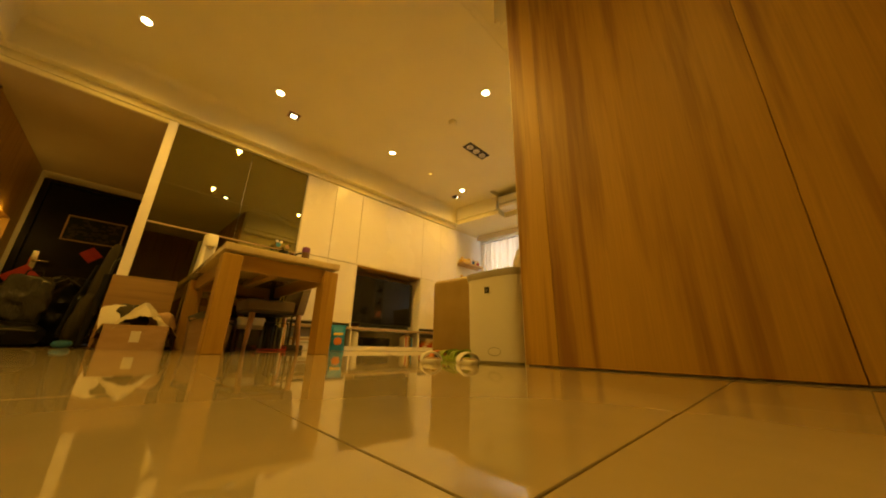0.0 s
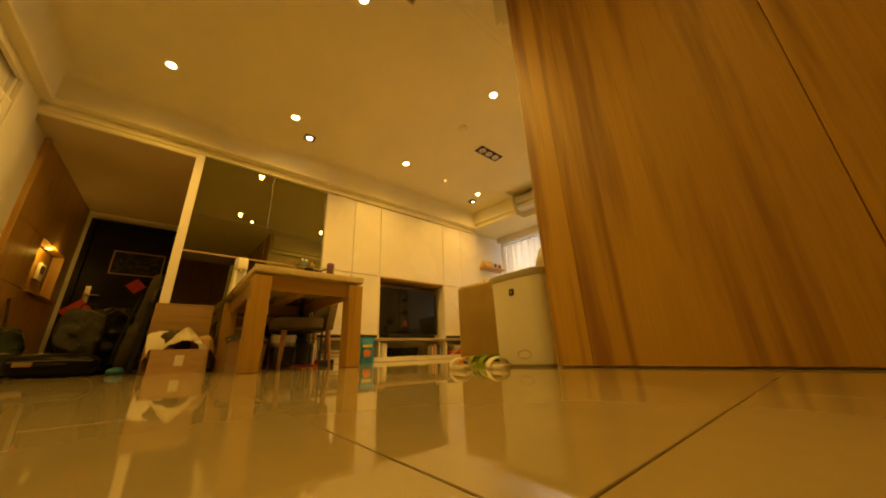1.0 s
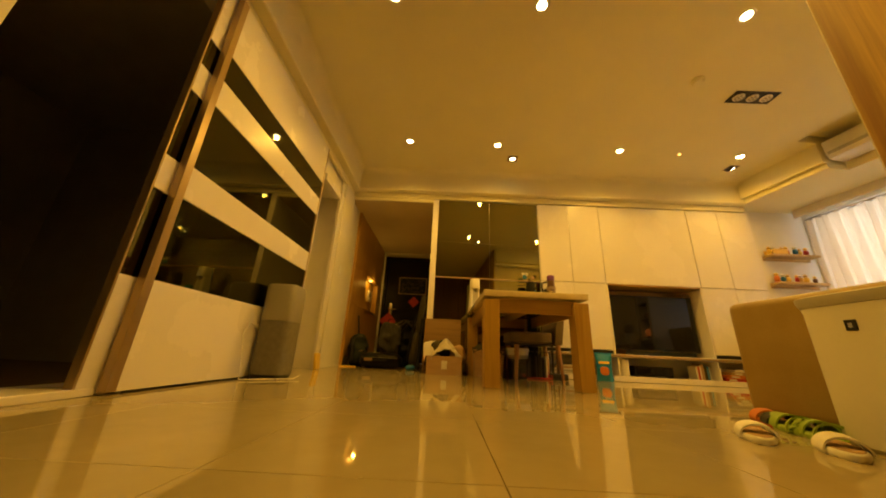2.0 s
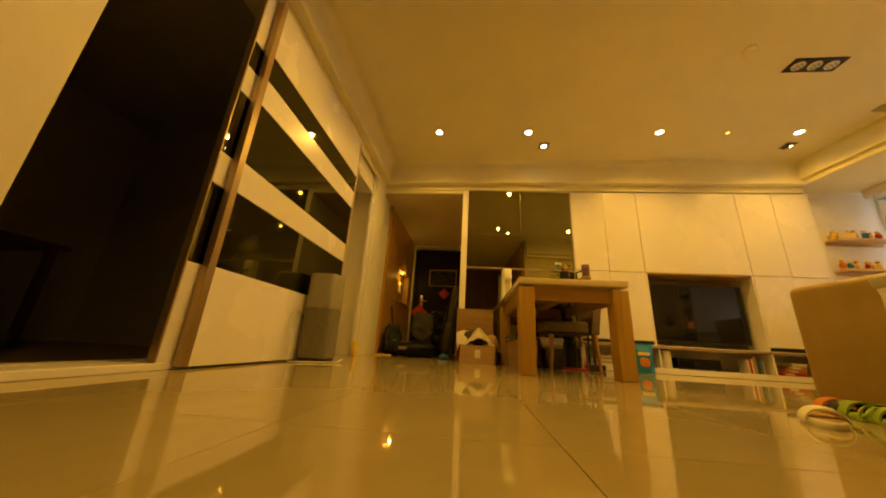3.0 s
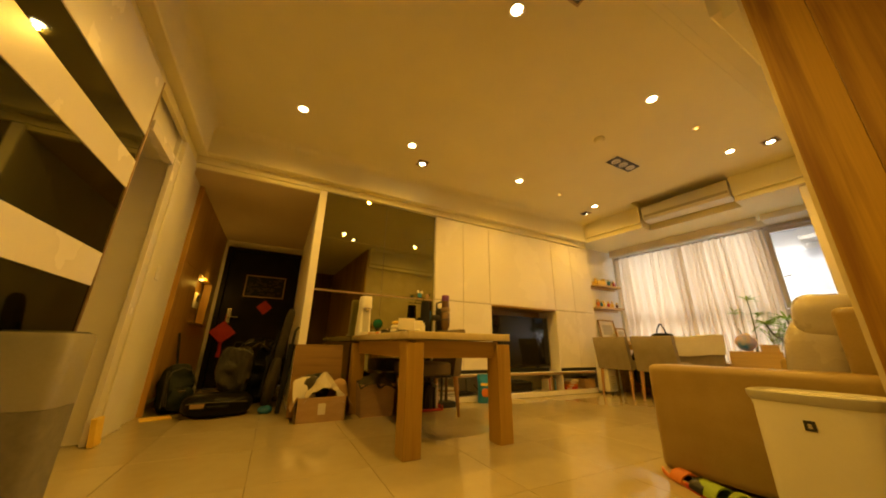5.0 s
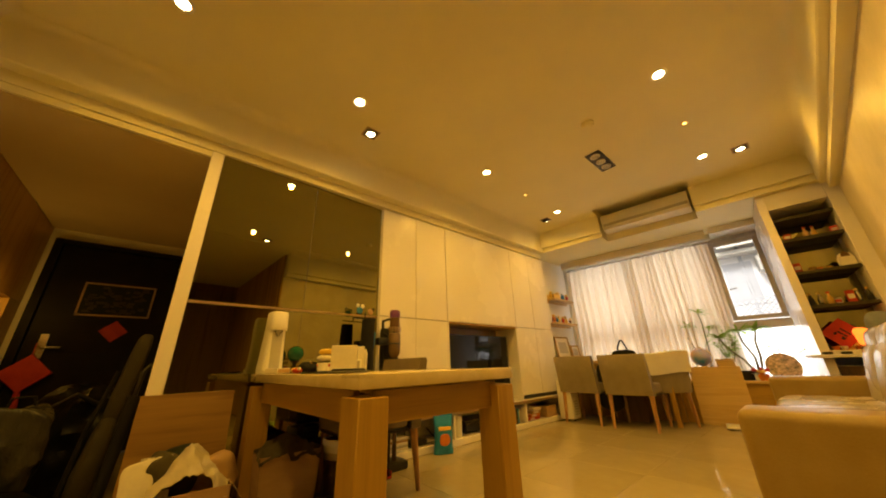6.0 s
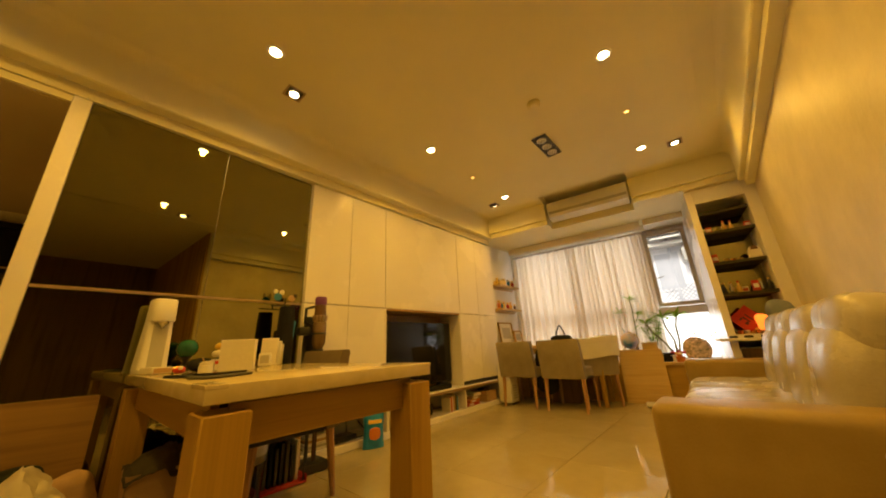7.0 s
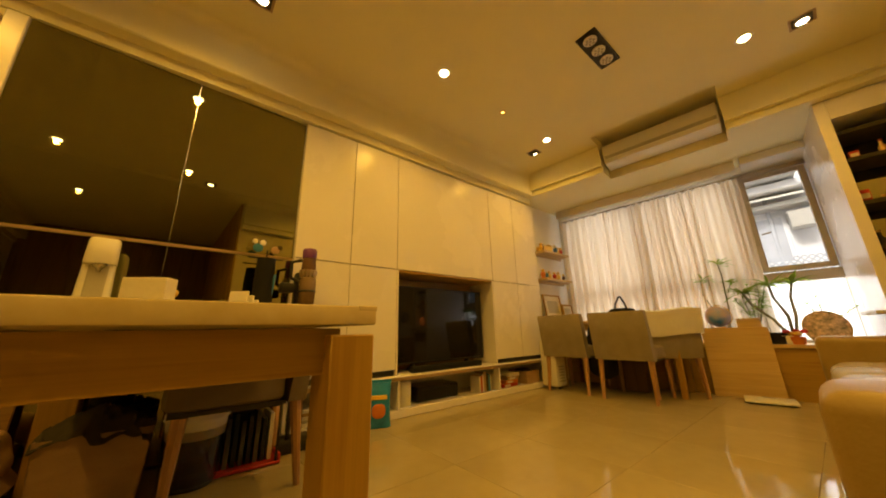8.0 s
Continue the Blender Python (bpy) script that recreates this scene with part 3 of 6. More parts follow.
# sliding doors
def sliding_door(name, x0, x1, y, left_stile, label):
    d = thing(name, label, "sliding door", pose(x1, y, 0.012), kind="structure")
    w, t = x0 - x1, 0.034
    a = w - left_stile
    part("lower_board", box(0, a, 0, t, 0, 0.468, 0.002), LACQUER, d)
    part("stripe", box(0, a, 0, t, 0.885, 1.065, 0.002), LACQUER, d)
    part("stripe", box(0, a, 0, t, 1.465, 1.645, 0.002), LACQUER, d)
    part("top_board", box(0, a, 0, t, 1.83, 2.25, 0.002), LACQUER, d)
    for z0, z1 in ((0.47, 0.883), (1.067, 1.463), (1.647, 1.828)):
        part("pane", box(0, a, 0.004, t - 0.004, z0, z1, 0), BLACKGLASS, d, "black glass pane")
    part("stile", box(a + 0.001, w, -0.002, t + 0.004, 0, 2.25, 0.002), CHAMPAGNE, d, "champagne metal stile")
    part("stile", box(-0.012, -0.001, -0.002, t + 0.004, 0, 2.25, 0.002), CHAMPAGNE, d, "champagne metal stile")
    return d


sliding_door("sliding_door_1", -1.188, -2.68, -1.255, 0.045, "white sliding door with black glass bands")
sliding_door("sliding_door_2", -1.105, -2.4, -1.30, 0.012, "white sliding door with black glass bands, behind the other")
shell("door_casing", boxes((-2.80, -2.70, -1.31, -1.262, 0, 2.02), (-3.40, -3.30, -1.275, -1.24, 0, 2.05), (-3.30, -2.82, -1.31, -1.25, 1.97, 2.05)), LACQUER, "white moulded casing of the side door", "trim")
leaf2 = thing("door_2", "closed white side door", "door", pose(-3.36, -1.62, 0), kind="structure")
part("leaf", box(0, 0.63, -0.04, 0.0, 0.01, 2.0, 0.004), LACQUER, leaf2)
part("handle", tube([(0.08, 0, 1.0), (0.08, 0.05, 1.0), (0.18, 0.05, 1.0)], 0.01), STEEL, leaf2)
shell("column", box(-3.80, -3.42, -1.27, -1.235, 0, 2.268, 0.004), WALL, "white painted pilaster beside the hall", "column")
switch = solo("light_switch", box(-0.035, 0.035, 0, 0.01, -0.06, 0.06, 0.003), PLASTIC, "white light switch on the pilaster", "switch", pose(-3.6, -1.235, 1.15))

# ---- lamps ----
# The last one, at x 0.16, is unseen: added by extending the row.
RND = [(-3.022, 0.665), (-3.042, 2.145), (-1.447, 2.211), (-3.067, 3.614), (-3.003, -0.404), (-1.477, 3.681), (-1.419, 0.72), (-1.384, -0.347), (0.16, -0.36)]


def lamp_at(x, y, z, watts, size, soft, name):
    li = bpy.data.lights.new(name, "SPOT")
    li.energy, li.color, li.spot_size, li.spot_blend, li.shadow_soft_size = watts, WARM, radians(size), soft, 0.016
    ob = new(name, li)
    ob.matrix_world = pose(x, y, z)
    return ob


ring = thing("downlight", "round recessed ceiling downlight, lit", "downlight", pose(RND[0][0], RND[0][1], TOP), "ceiling downlights")
part("trim_ring", lathe([(0.034, -0.001), (0.038, -0.006), (0.050, -0.006), (0.054, 0.0)], 28, cap=False), PLASTIC, ring)
part("lens", lathe([(0.034, -0.002), (0.024, -0.005), (0.0, -0.006)], 24), BULB, ring)
for x, y in RND[1:]:
    copy_thing(ring, pose(x, y, TOP))
for x, y in RND:
    lamp_at(x, y, TOP - 0.035, SPOT_W * (0.62 if x > 0 else 1.0), 156, 0.85, "downlight_lamp")


def square_light(x, y, rz, shaded, label):
    s = thing("square_spotlight", label, "spotlight", pose(x, y, TOP, 0, 0, rz), "square spotlights")
    part("bezel", boxes((-0.065, 0.065, -0.065, -0.050, -0.006, 0), (-0.065, 0.065, 0.050, 0.065, -0.006, 0), (-0.065, -0.050, -0.050, 0.050, -0.006, 0), (0.050, 0.065, -0.050, 0.050, -0.006, 0)), CHAMPAGNE, s)
    part("recess", box(-0.050, 0.050, -0.050, 0.050, -0.004, -0.001, 0), GREYCLOTH, s)
    part("collar", lathe([(0.036, -0.005), (0.040, -0.005), (0.038, -0.016), (0.034, -0.016)], 20, cap=False), GREYPL, s)
    part("lens", lathe([(0.032, -0.006), (0.030, -0.011), (0.018, -0.015), (0.0, -0.016)], 20), BULB, s)
    if shaded:
        part("baffle", shift(box(-0.049, 0.049, -0.049, 0.004, -0.026, -0.018, 0.001), rx=-12), BLACK, s, "black tilted baffle")
    return s


square_light(-3.276, 0.897, 0, False, "square recessed spotlight, lit")
square_light(-1.203, 3.817, 0, False, "square recessed spotlight, lit, by the sofa wall")
square_light(-3.304, 3.711, 0, True, "square recessed spotlight turned to the wall, by the cabinets")
square_light(-1.165, 0.975, 0, False, "square recessed spotlight, lit, over the open floor")
lamp_at(-3.276, 0.897, TOP - 0.04, SMALL_W * 0.6, 90, 0.7, "spot_lamp")
lamp_at(-1.165, 0.975, TOP - 0.04, SMALL_W * 0.5, 90, 0.7, "spot_lamp")
for x, y, tx, ty in ((-1.203, 3.817, -0.69, 3.25), (-3.304, 3.711, -3.85, 4.5)):
    li = bpy.data.lights.new("spot_lamp", "SPOT")
    li.energy, li.color, li.spot_size, li.spot_blend, li.shadow_soft_size = SMALL_W * (0.8 if x > -2 else 0.4), WARM, radians(95), 1.0, 0.03
    new("spot_lamp", li).matrix_world = look((x, y, TOP - 0.04), (tx, ty, 2.05 if x > -2 else 1.35))
eye_lamp = thing("small_spotlight", "tiny round amber ceiling spotlight, lit", "spotlight", pose(-3.063, 2.881, TOP), "small ceiling spotlights")
part("trim_ring", lathe([(0.016, -0.002), (0.017, -0.005), (0.028, -0.005), (0.030, 0.0)], 20, cap=False), GOLD, eye_lamp)
part("lens", lathe([(0.017, -0.002), (0.010, -0.006), (0.0, -0.007)], 16), SMALLBULB, eye_lamp)
copy_thing(eye_lamp, pose(-1.461, 2.958, TOP))

trio = thing("triple_spotlight", "black framed triple ceiling spotlight, unlit", "spotlight", pose(-2.173, 2.925, TOP))
part("frame", boxes((-0.072, 0.072, -0.205, -0.195, -0.008, 0), (-0.072, 0.072, 0.195, 0.205, -0.008, 0), (-0.072, -0.062, -0.195, 0.195, -0.008, 0), (0.062, 0.072, -0.195, 0.195, -0.008, 0)), BLACK, trio)
part("tray", box(-0.062, 0.062, -0.195, 0.195, -0.005, -0.001, 0), BLACK, trio)
for y in (-0.128, 0, 0.128):
    head = part("lamp_head", lathe([(0.046, -0.006), (0.046, -0.014), (0.041, -0.018), (0.0, -0.016)], 28), PLASTIC, trio, at=Matrix.Translation((0, y, 0)))
    bm = bmesh.new()
    for q in range(7):
        a = q * math.pi / 3
        r = 0.026 if q else 0
        bmesh.ops.create_cone(bm, cap_ends=True, segments=10, radius1=0.009, radius2=0.009, depth=0.006, matrix=Matrix.Translation((r * math.cos(a), r * math.sin(a), -0.019)))
    part("diode", bm, GREYPL, head)
smoke = solo("smoke_detector", lathe([(0.05, 0), (0.05, -0.02), (0.035, -0.035), (0, -0.036)], 24), CEIL, "white ceiling smoke detector", "smoke detector", pose(-2.007, 2.289, TOP))

# daylight in the window opening
day = bpy.data.lights.new("window_daylight", "AREA")
day.shape, day.size, day.size_y, day.energy, day.color = "RECTANGLE", 1.85, 1.75, 28, (1.0, 0.95, 0.88)
new("window_daylight", day).matrix_world = MW @ look((0.98, 1.19, 1.35), (0.98, 0, 1.33))

low = bpy.data.lights.new("pane_daylight", "AREA")
low.shape, low.size, low.size_y, low.energy, low.color = "RECTANGLE", 0.5, 0.53, 4.5, (1.0, 0.98, 0.95)
new("pane_daylight", low).matrix_world = MW @ look((2.26, 1.13, 0.77), (2.26, 0, 0.77))
shell("wall_hall_south", boxes((-6.4, -3.4, -1.51, -1.39, 0, 2.4), bevel=0), WALL, "painted wall behind the hall cupboard")
shell("blind_box", box(2.06, 2.52, 0.74, 1.0, 2.262, 2.339, 0.004), WALL, "small plaster box above the window", "trim", MW)

# outside: street facade across the lane
ground = shell("ground", box(-60, 60, -50, 90, -9.2, -9.0, 0), CONCRETE, "pale street ground outside", "ground")
house = thing("apartment_building", "pale overexposed apartment facade with balconies across the street", "building", MW @ pose(0, 9, -9))
part("wall", box(-9, 12, 0, 6, 0, 13.2, 0.02), CONCRETE, house)
part("roof", box(-9.3, 12.3, -0.6, 6.3, 13.2, 13.4, 0.03), CONCRETE, house)
part("upper_block", box(-9, 12, 2.5, 6, 13.4, 19, 0.02), CONCRETE, house)
part("canopy", prism([(1.4, 13.45), (3.3, 13.45), (3.1, 14.3), (1.7, 14.3)], -0.9, 1.5), GREYPL, house)
for s in range(5):
    z = 0.8 + s * 2.6
    for q in range(7):
        x = -7.35 + q * 2.9
        w = part("window", box(x, x + 1.6, -0.05, 0.02, z, z + 1.4, 0.01), CONCRETE, house)
        part("pane", box(x + 0.08, x + 0.77, -0.06, -0.051, z + 0.08, z + 1.32, 0), DARKPANE, w)
        part("pane", box(x + 0.83, x + 1.52, -0.06, -0.051, z + 0.08, z + 1.32, 0), DARKPANE, w)
    part("balcony", box(-9, 12, -0.7, 0, z - 0.7, z - 0.5, 0.02), CONCRETE, house)
part("ledge", box(1.6, 5.4, -0.55, -0.02, 12.72, 12.84, 0.01), GREYPL, house)
part("condenser", box(2.98, 3.42, -0.5, -0.02, 12.10, 12.56, 0.02), GREYPL, house, "grey outdoor air unit")
part("downpipe", box(2.62, 2.70, -0.1, -0.02, 0, 13.1, 0.01), DARKPANE, house)
part("awning", loft([[(x, y, z) for y, z in ((-0.75, 12.95), (-0.02, 13.18), (-0.02, 13.12), (-0.75, 12.91))] for x in (2.2, 3.35)]), PAPER, house, "pale sloping awning")
for q in range(16):
    for sgn in (-1, 1):
        part("lattice_bar", shift(box(-0.016, 0.016, -0.01, 0.01, -0.36, 0.36, 0), 2.35 + q * 0.13, -0.72, 11.05, 0, sgn * 45, 0), DARKPANE, house)

# ---- wall of cabinets ----
CX = -3.78


def front(parent, name, y0, y1, z0, z1, material, label="", depth=0.022):
    return part(name, box(CX - depth, CX, y0 + 0.002, y1 - 0.002, z0 + 0.002, z1 - 0.002, 0.002), material, parent, label)


mir = thing("mirror_wall", "bronze tinted mirror panels with slim metal joints", "mirror", pose(-3.792, 0.65, 0, 0, 0, 2), kind="structure")
for y0, y1, z0, z1 in ((-0.688, 0.018, 1.168, 2.262), (0.022, 0.688, 1.168, 2.262), (-0.688, 0.018, 0.02, 1.148), (0.022, 0.688, 0.02, 1.148)):
    part("panel", box(-0.012, 0, y0, y1, z0, z1, 0.001), BRONZE, mir)
for z0, z1 in ((1.168, 2.262), (0.02, 1.148)):
    part("joint_strip", box(-0.012, 0.0006, 0.0188, 0.0212, z0, z1, 0), STEEL, mir, "thin bright joint")
part("metal_strip", box(-0.012, 0.004, -0.688, 0.688, 1.1495, 1.1665, 0.001), CHAMPAGNE, mir)
part("backing", box(-0.36, -0.014, -0.684, 0.684, 0.0, 2.262, 0), DARKWOOD, mir)


def cabinet(y0, y1, z0, z1, doors, label):
    c = thing("wall_cabinet", label, "cabinet", None, "wall cabinets")
    c.location = (0, 0, 0)
    part("body", box(-4.19, CX - 0.024, y0 + 0.001, y1 - 0.001, z0, z1, 0), LACQUER, c)
    for a, b in doors:
        front(c, "door", a, b, z0, z1, LACQUER)
    return c


cabinet(1.34, 2.172, 1.17, 2.262, ((1.34, 1.752), (1.752, 2.172)), "glossy white handleless upper wall cabinet")
cabinet(2.173, 3.384, 1.17, 2.262, ((2.173, 3.384),), "wide glossy white cabinet above the television")
cabinet(3.386, 4.245, 1.17, 2.262, ((3.386, 3.812), (3.812, 4.245)), "glossy white handleless upper wall cabinet")
cabinet(1.34, 2.172, 0.35, 1.166, ((1.34, 1.752), (1.752, 2.172)), "glossy white handleless lower wall cabinet")
cabinet(3.386, 4.245, 0.35, 1.166, ((3.386, 3.812), (3.812, 4.245)), "glossy white handleless lower wall cabinet")
niche = thing("tv_niche", "recess lined with beige board for the television", "niche", kind="structure")
part("niche_back", box(-4.19, -4.12, 2.175, 3.382, 0.31, 1.165, 0), OAK_Y, niche)
part("niche_cheek", box(-4.12, CX, 2.174, 2.190, 0.31, 1.165, 0.001), LACQUER, niche)
part("niche_cheek", box(-4.12, CX, 3.366, 3.382, 0.31, 1.165, 0.001), LACQUER, niche)
part("niche_head", box(-4.12, CX, 2.191, 3.365, 1.15, 1.165, 0.001), OAK_Y, niche)

bench = thing("media_bench", "long low white media bench with open bays", "bench")
part("top", box(-4.19, -3.73, 1.36, 4.24, 0.272, 0.306, 0.003), LACQUER, bench)
part("lip", box(-3.729, -3.722, 1.36, 4.24, 0.276, 0.300, 0.001), CHAMPAGNE, bench)
for y in (1.36, 2.175, 3.345, 4.22):
    part("divider", box(-4.12, -3.74, y, y + 0.02, 0.062, 0.271, 0.002), LACQUER, bench)
part("base", box(-4.19, -3.75, 1.34, 4.24, 0.002, 0.06, 0.003), LACQUER, bench)
part("back_panel", box(-4.19, -4.13, 1.36, 4.24, 0.061, 0.271, 0), WALL, bench)
# Black filler bars stand in for the shade in the gap under the cabinets.
part("gap_shade", box(-4.1, -3.80, 1.36, 2.17, 0.308, 0.345, 0.002), BLACK, bench)
part("gap_shade", box(-4.1, -3.80, 3.39, 4.24, 0.308, 0.345, 0.002), BLACK, bench)

tv = thing("television", "large black flat television in the wall recess", "television", pose(-3.93, 2.225, 0.308))
part("screen", box(0.0, 0.012, 0.01, 1.08, 0.075, 0.735, 0.002), SCREEN, tv)
part("bezel", boxes((-0.04, 0.014, 0, 1.09, 0.06, 0.074), (-0.04, 0.014, 0, 1.09, 0.736, 0.745), (-0.04, 0.014, 0, 0.009, 0.074, 0.736), (-0.04, 0.014, 1.081, 1.09, 0.074, 0.736), bevel=0.001), BLACK, tv)
part("back_shell", box(-0.07, -0.001, 0.06, 1.03, 0.1, 0.7, 0.01), BLACK, tv)
for y in (0.2, 0.86):
    part("foot", prism([(-0.1, 0.0), (0.1, 0.0), (0.01, 0.06), (-0.02, 0.06)], y, y + 0.02), BLACK, tv)
solo_bar = thing("soundbar", "slim black soundbar below the television", "soundbar", pose(-3.83, 2.36, 0.308))
part("body", box(-0.035, 0.035, 0, 0.8, 0, 0.05, 0.012, 3), BLACKCLOTH, solo_bar)
part("end_cap", box(-0.034, 0.034, -0.008, -0.0005, 0.002, 0.048, 0.004), BLACK, solo_bar)
part("end_cap", box(-0.034, 0.034, 0.8005, 0.808, 0.002, 0.048, 0.004), BLACK, solo_bar)

box_dk = thing("set_top_box", "black media box under the bench", "media box", pose(-3.98, 2.42, 0.062))
part("body", box(-0.12, 0.14, 0, 0.46, 0.006, 0.12, 0.006), BLACK, box_dk)
part("front_panel", box(0.141, 0.146, 0.01, 0.45, 0.02, 0.10, 0.001), SCREEN, box_dk)
for x, y in ((-0.1, 0.02), (0.1, 0.02), (-0.1, 0.42), (0.1, 0.42)):
    part("foot", box(x, x + 0.02, y, y + 0.02, 0, 0.006, 0), BLACK, box_dk)
jar = thing("white_canister", "white cylindrical canister under the bench", "canister", pose(-3.83, 2.29, 0.062))
part("body", lathe([(0.05, 0), (0.052, 0.004), (0.052, 0.16), (0.05, 0.165)], 24), PLASTIC, jar)
part("lid", lathe([(0.053, 0.1655), (0.053, 0.18), (0.048, 0.186), (0, 0.187)], 24), PLASTIC, jar)
random.seed(4)
BOOKS = (PAPER, CARD, GREYPL, RED, OLIVE, BLACK, PAPER, BLUE)


def book(x, y, z, t, h, d, mt, lean=0, group="books"):
    b = thing("book", "upright paperback with a plain spine", "book", pose(x, y, z, lean, 0, 0), group)
    part("cover", boxes((-d, 0, 0, 0.002, 0, h), (-d, 0, t - 0.002, t, 0, h), (-0.002, 0, 0.002, t - 0.002, 0, h), bevel=0), mt, b)
    part("pages", box(-d + 0.004, -0.0025, 0.0025, t - 0.0025, 0.003, h - 0.003, 0), PAPER, b)


y = 3.12
for i in range(7):
    t = random.uniform(0.016, 0.034)
    book(-3.80, y, 0.062, t, random.uniform(0.14, 0.19), 0.13, BOOKS[(i * 3) % 8], group="books under the bench")
    y += t + 0.001
for i in range(4):
    z = 0.062 + i * 0.034
    b = thing("flat_box", "small flat packet stacked under the bench", "packet", pose(-3.92 + 0.01 * i, 3.46 + 0.03 * i, z), "stacked packets")
    part("body", box(-0.1, 0.12, 0, 0.24 - 0.03 * i, 0, 0.032, 0.003), (RED, ORANGE, CARD, PAPER)[i], b)
    part("label", box(0.1202, 0.1215, 0.03, 0.12, 0.006, 0.024, 0), PAPER, b)
crate = thing("storage_basket", "small beige basket under the bench", "basket", pose(-3.9, 3.82, 0.062))
part("body", boxes((-0.13, 0.13, 0, 0.24, 0, 0.008), (-0.13, 0.13, 0, 0.008, 0.008, 0.13), (-0.13, 0.13, 0.232, 0.24, 0.008, 0.13), (0.122, 0.13, 0.008, 0.232, 0.008, 0.13), (-0.13, -0.122, 0.008, 0.232, 0.008, 0.13)), CARD, crate)
part("toy", shift(cushion(0.18, 0.16, 0.09, 3, 4, 0, 0.02), 0, 0.12, 0.11), OLIVE, crate)
router = thing("router", "black router with aerials and tangled cables", "router", pose(-3.9, 1.72, 0.062))
part("body", box(-0.07, 0.07, 0, 0.2, 0, 0.035, 0.006, 2), BLACK, router)
for y in (0.03, 0.17):
    part("aerial", tube([(-0.05, y, 0.03), (-0.06, y, 0.17)], 0.006), BLACK, router)
part("cable", tube([(-0.05, 0.1, 0.02), (0.06, -0.08, 0.012), (0.13, -0.02, 0.012), (0.12, 0.26, 0.02), (0.0, 0.33, 0.03), (-0.08, 0.3, 0.1)], 0.005), BLACK, router)
for i in range(5):
    z = 0.062 + 0.02 * i
    mg = solo("magazine", box(-0.1, 0.11, 0, 0.26 - 0.01 * i, 0, 0.018, 0.002), (PAPER, GREYPL, PAPER, CARD, PAPER)[i], "magazine lying in a low stack", "magazine", pose(-3.9, 1.42 + 0.01 * i, z), "stacked magazines")

# snack bag
bm = bmesh.new()
N = 18
secs = []
for k in range(9):
    h = k / 8
    th = 0.055 * math.sin(math.pi * min(1, 0.12 + 0.76 * h + 0.06)) ** 0.7
    w = 0.095 - 0.01 * math.sin(math.pi * h)
    secs.append([((th if abs(math.cos(a)) > 0 else 0) * math.cos(a) + 0.004 * noise.noise(Vector((a, h * 5, 0))), w * math.copysign(abs(math.sin(a)) ** 0.6, math.sin(a)), 0.34 * h) for a in (2 * math.pi * q / N for q in range(N))])
bag = thing("snack_bag", "upright teal foil snack bag with orange print", "snack bag", pose(-3.665, 1.97, 0.002, 0, 0, -24) @ Matrix.Diagonal((1, 0.95, 0.86, 1)))
part("pouch", loft(secs), TEAL, bag)
part("print", shift(cushion(0.012, 0.10, 0.11, 2.5, 4), 0.052, 0.0, 0.13), ORANGE, bag, "orange printed mark")
part("print_band", box(0.050, 0.057, -0.06, 0.06, 0.215, 0.25, 0.003), YELLOW, bag)
part("seal", box(-0.006, 0.006, -0.094, 0.094, 0.338, 0.36, 0.001), TEAL, bag)

# wall shelves and pictures beside the window
for z, n in ((1.64, 0), (1.265, 1)):
    sh = thing("wall_shelf", "short pale wooden wall shelf", "shelf", pose(-3.898, 4.40, z), "short wall shelves")
    part("board", box(0, 0.15, 0, 0.62, 0, 0.03, 0.003), PINE, sh)
    part("batten", box(0, 0.02, 0, 0.62, -0.03, -0.001, 0.002), PINE, sh)
    random.seed(10 + n)
    for i in range(7):
        yy = 4.44 + i * 0.08
        mt = (YELLOW, ORANGE, RED, DARKWOOD, BLUE, GOLD, BLACK, YELLOW)[(i * 3 + n) % 8]
        toy = thing("toy_figure", "small painted toy ornament on the shelf", "toy", pose(-3.83 + random.uniform(-0.02, 0.03), yy, z + 0.03, 0, 0, random.uniform(-40, 40)), "shelf toys")
        r = random.uniform(0.024, 0.036)
        part("base", lathe([(r, 0), (r * 1.05, 0.006), (r * 0.9, 0.014)], 14), mt, toy)
        part("body", shift(cushion(r * 1.7, r * 1.5, r * 2.2, 2.6, 4), 0, 0, 0.0141 + r * 1.1), mt, toy)
        part("top", lathe([(r * 0.4, 0.0141 + r * 2.15), (r * 0.75, 0.02 + r * 2.5), (r * 0.3, 0.02 + r * 3.1), (0, 0.02 + r * 3.15)], 12), (YELLOW, PAPER, GOLD)[i % 3], toy)
tray = thing("wooden_crate", "small yellow wooden crate on the upper shelf", "crate", pose(-3.82, 4.42, 1.6705))
part("base", box(-0.06, 0.06, 0.0, 0.2, 0.0, 0.006, 0), YELLOW, tray)
part("side", box(0.054, 0.06, 0.0, 0.2, 0.0065, 0.07, 0.002), YELLOW, tray)
part("side", box(-0.06, -0.054, 0.0, 0.2, 0.0065, 0.07, 0.002), YELLOW, tray)
ledge = solo("picture_ledge", box(0, 0.16, 0, 0.62, 0, 0.02, 0.003), PINE, "pale ledge carrying the leaning frames", "shelf", pose(-3.898, 4.42, 0.738))
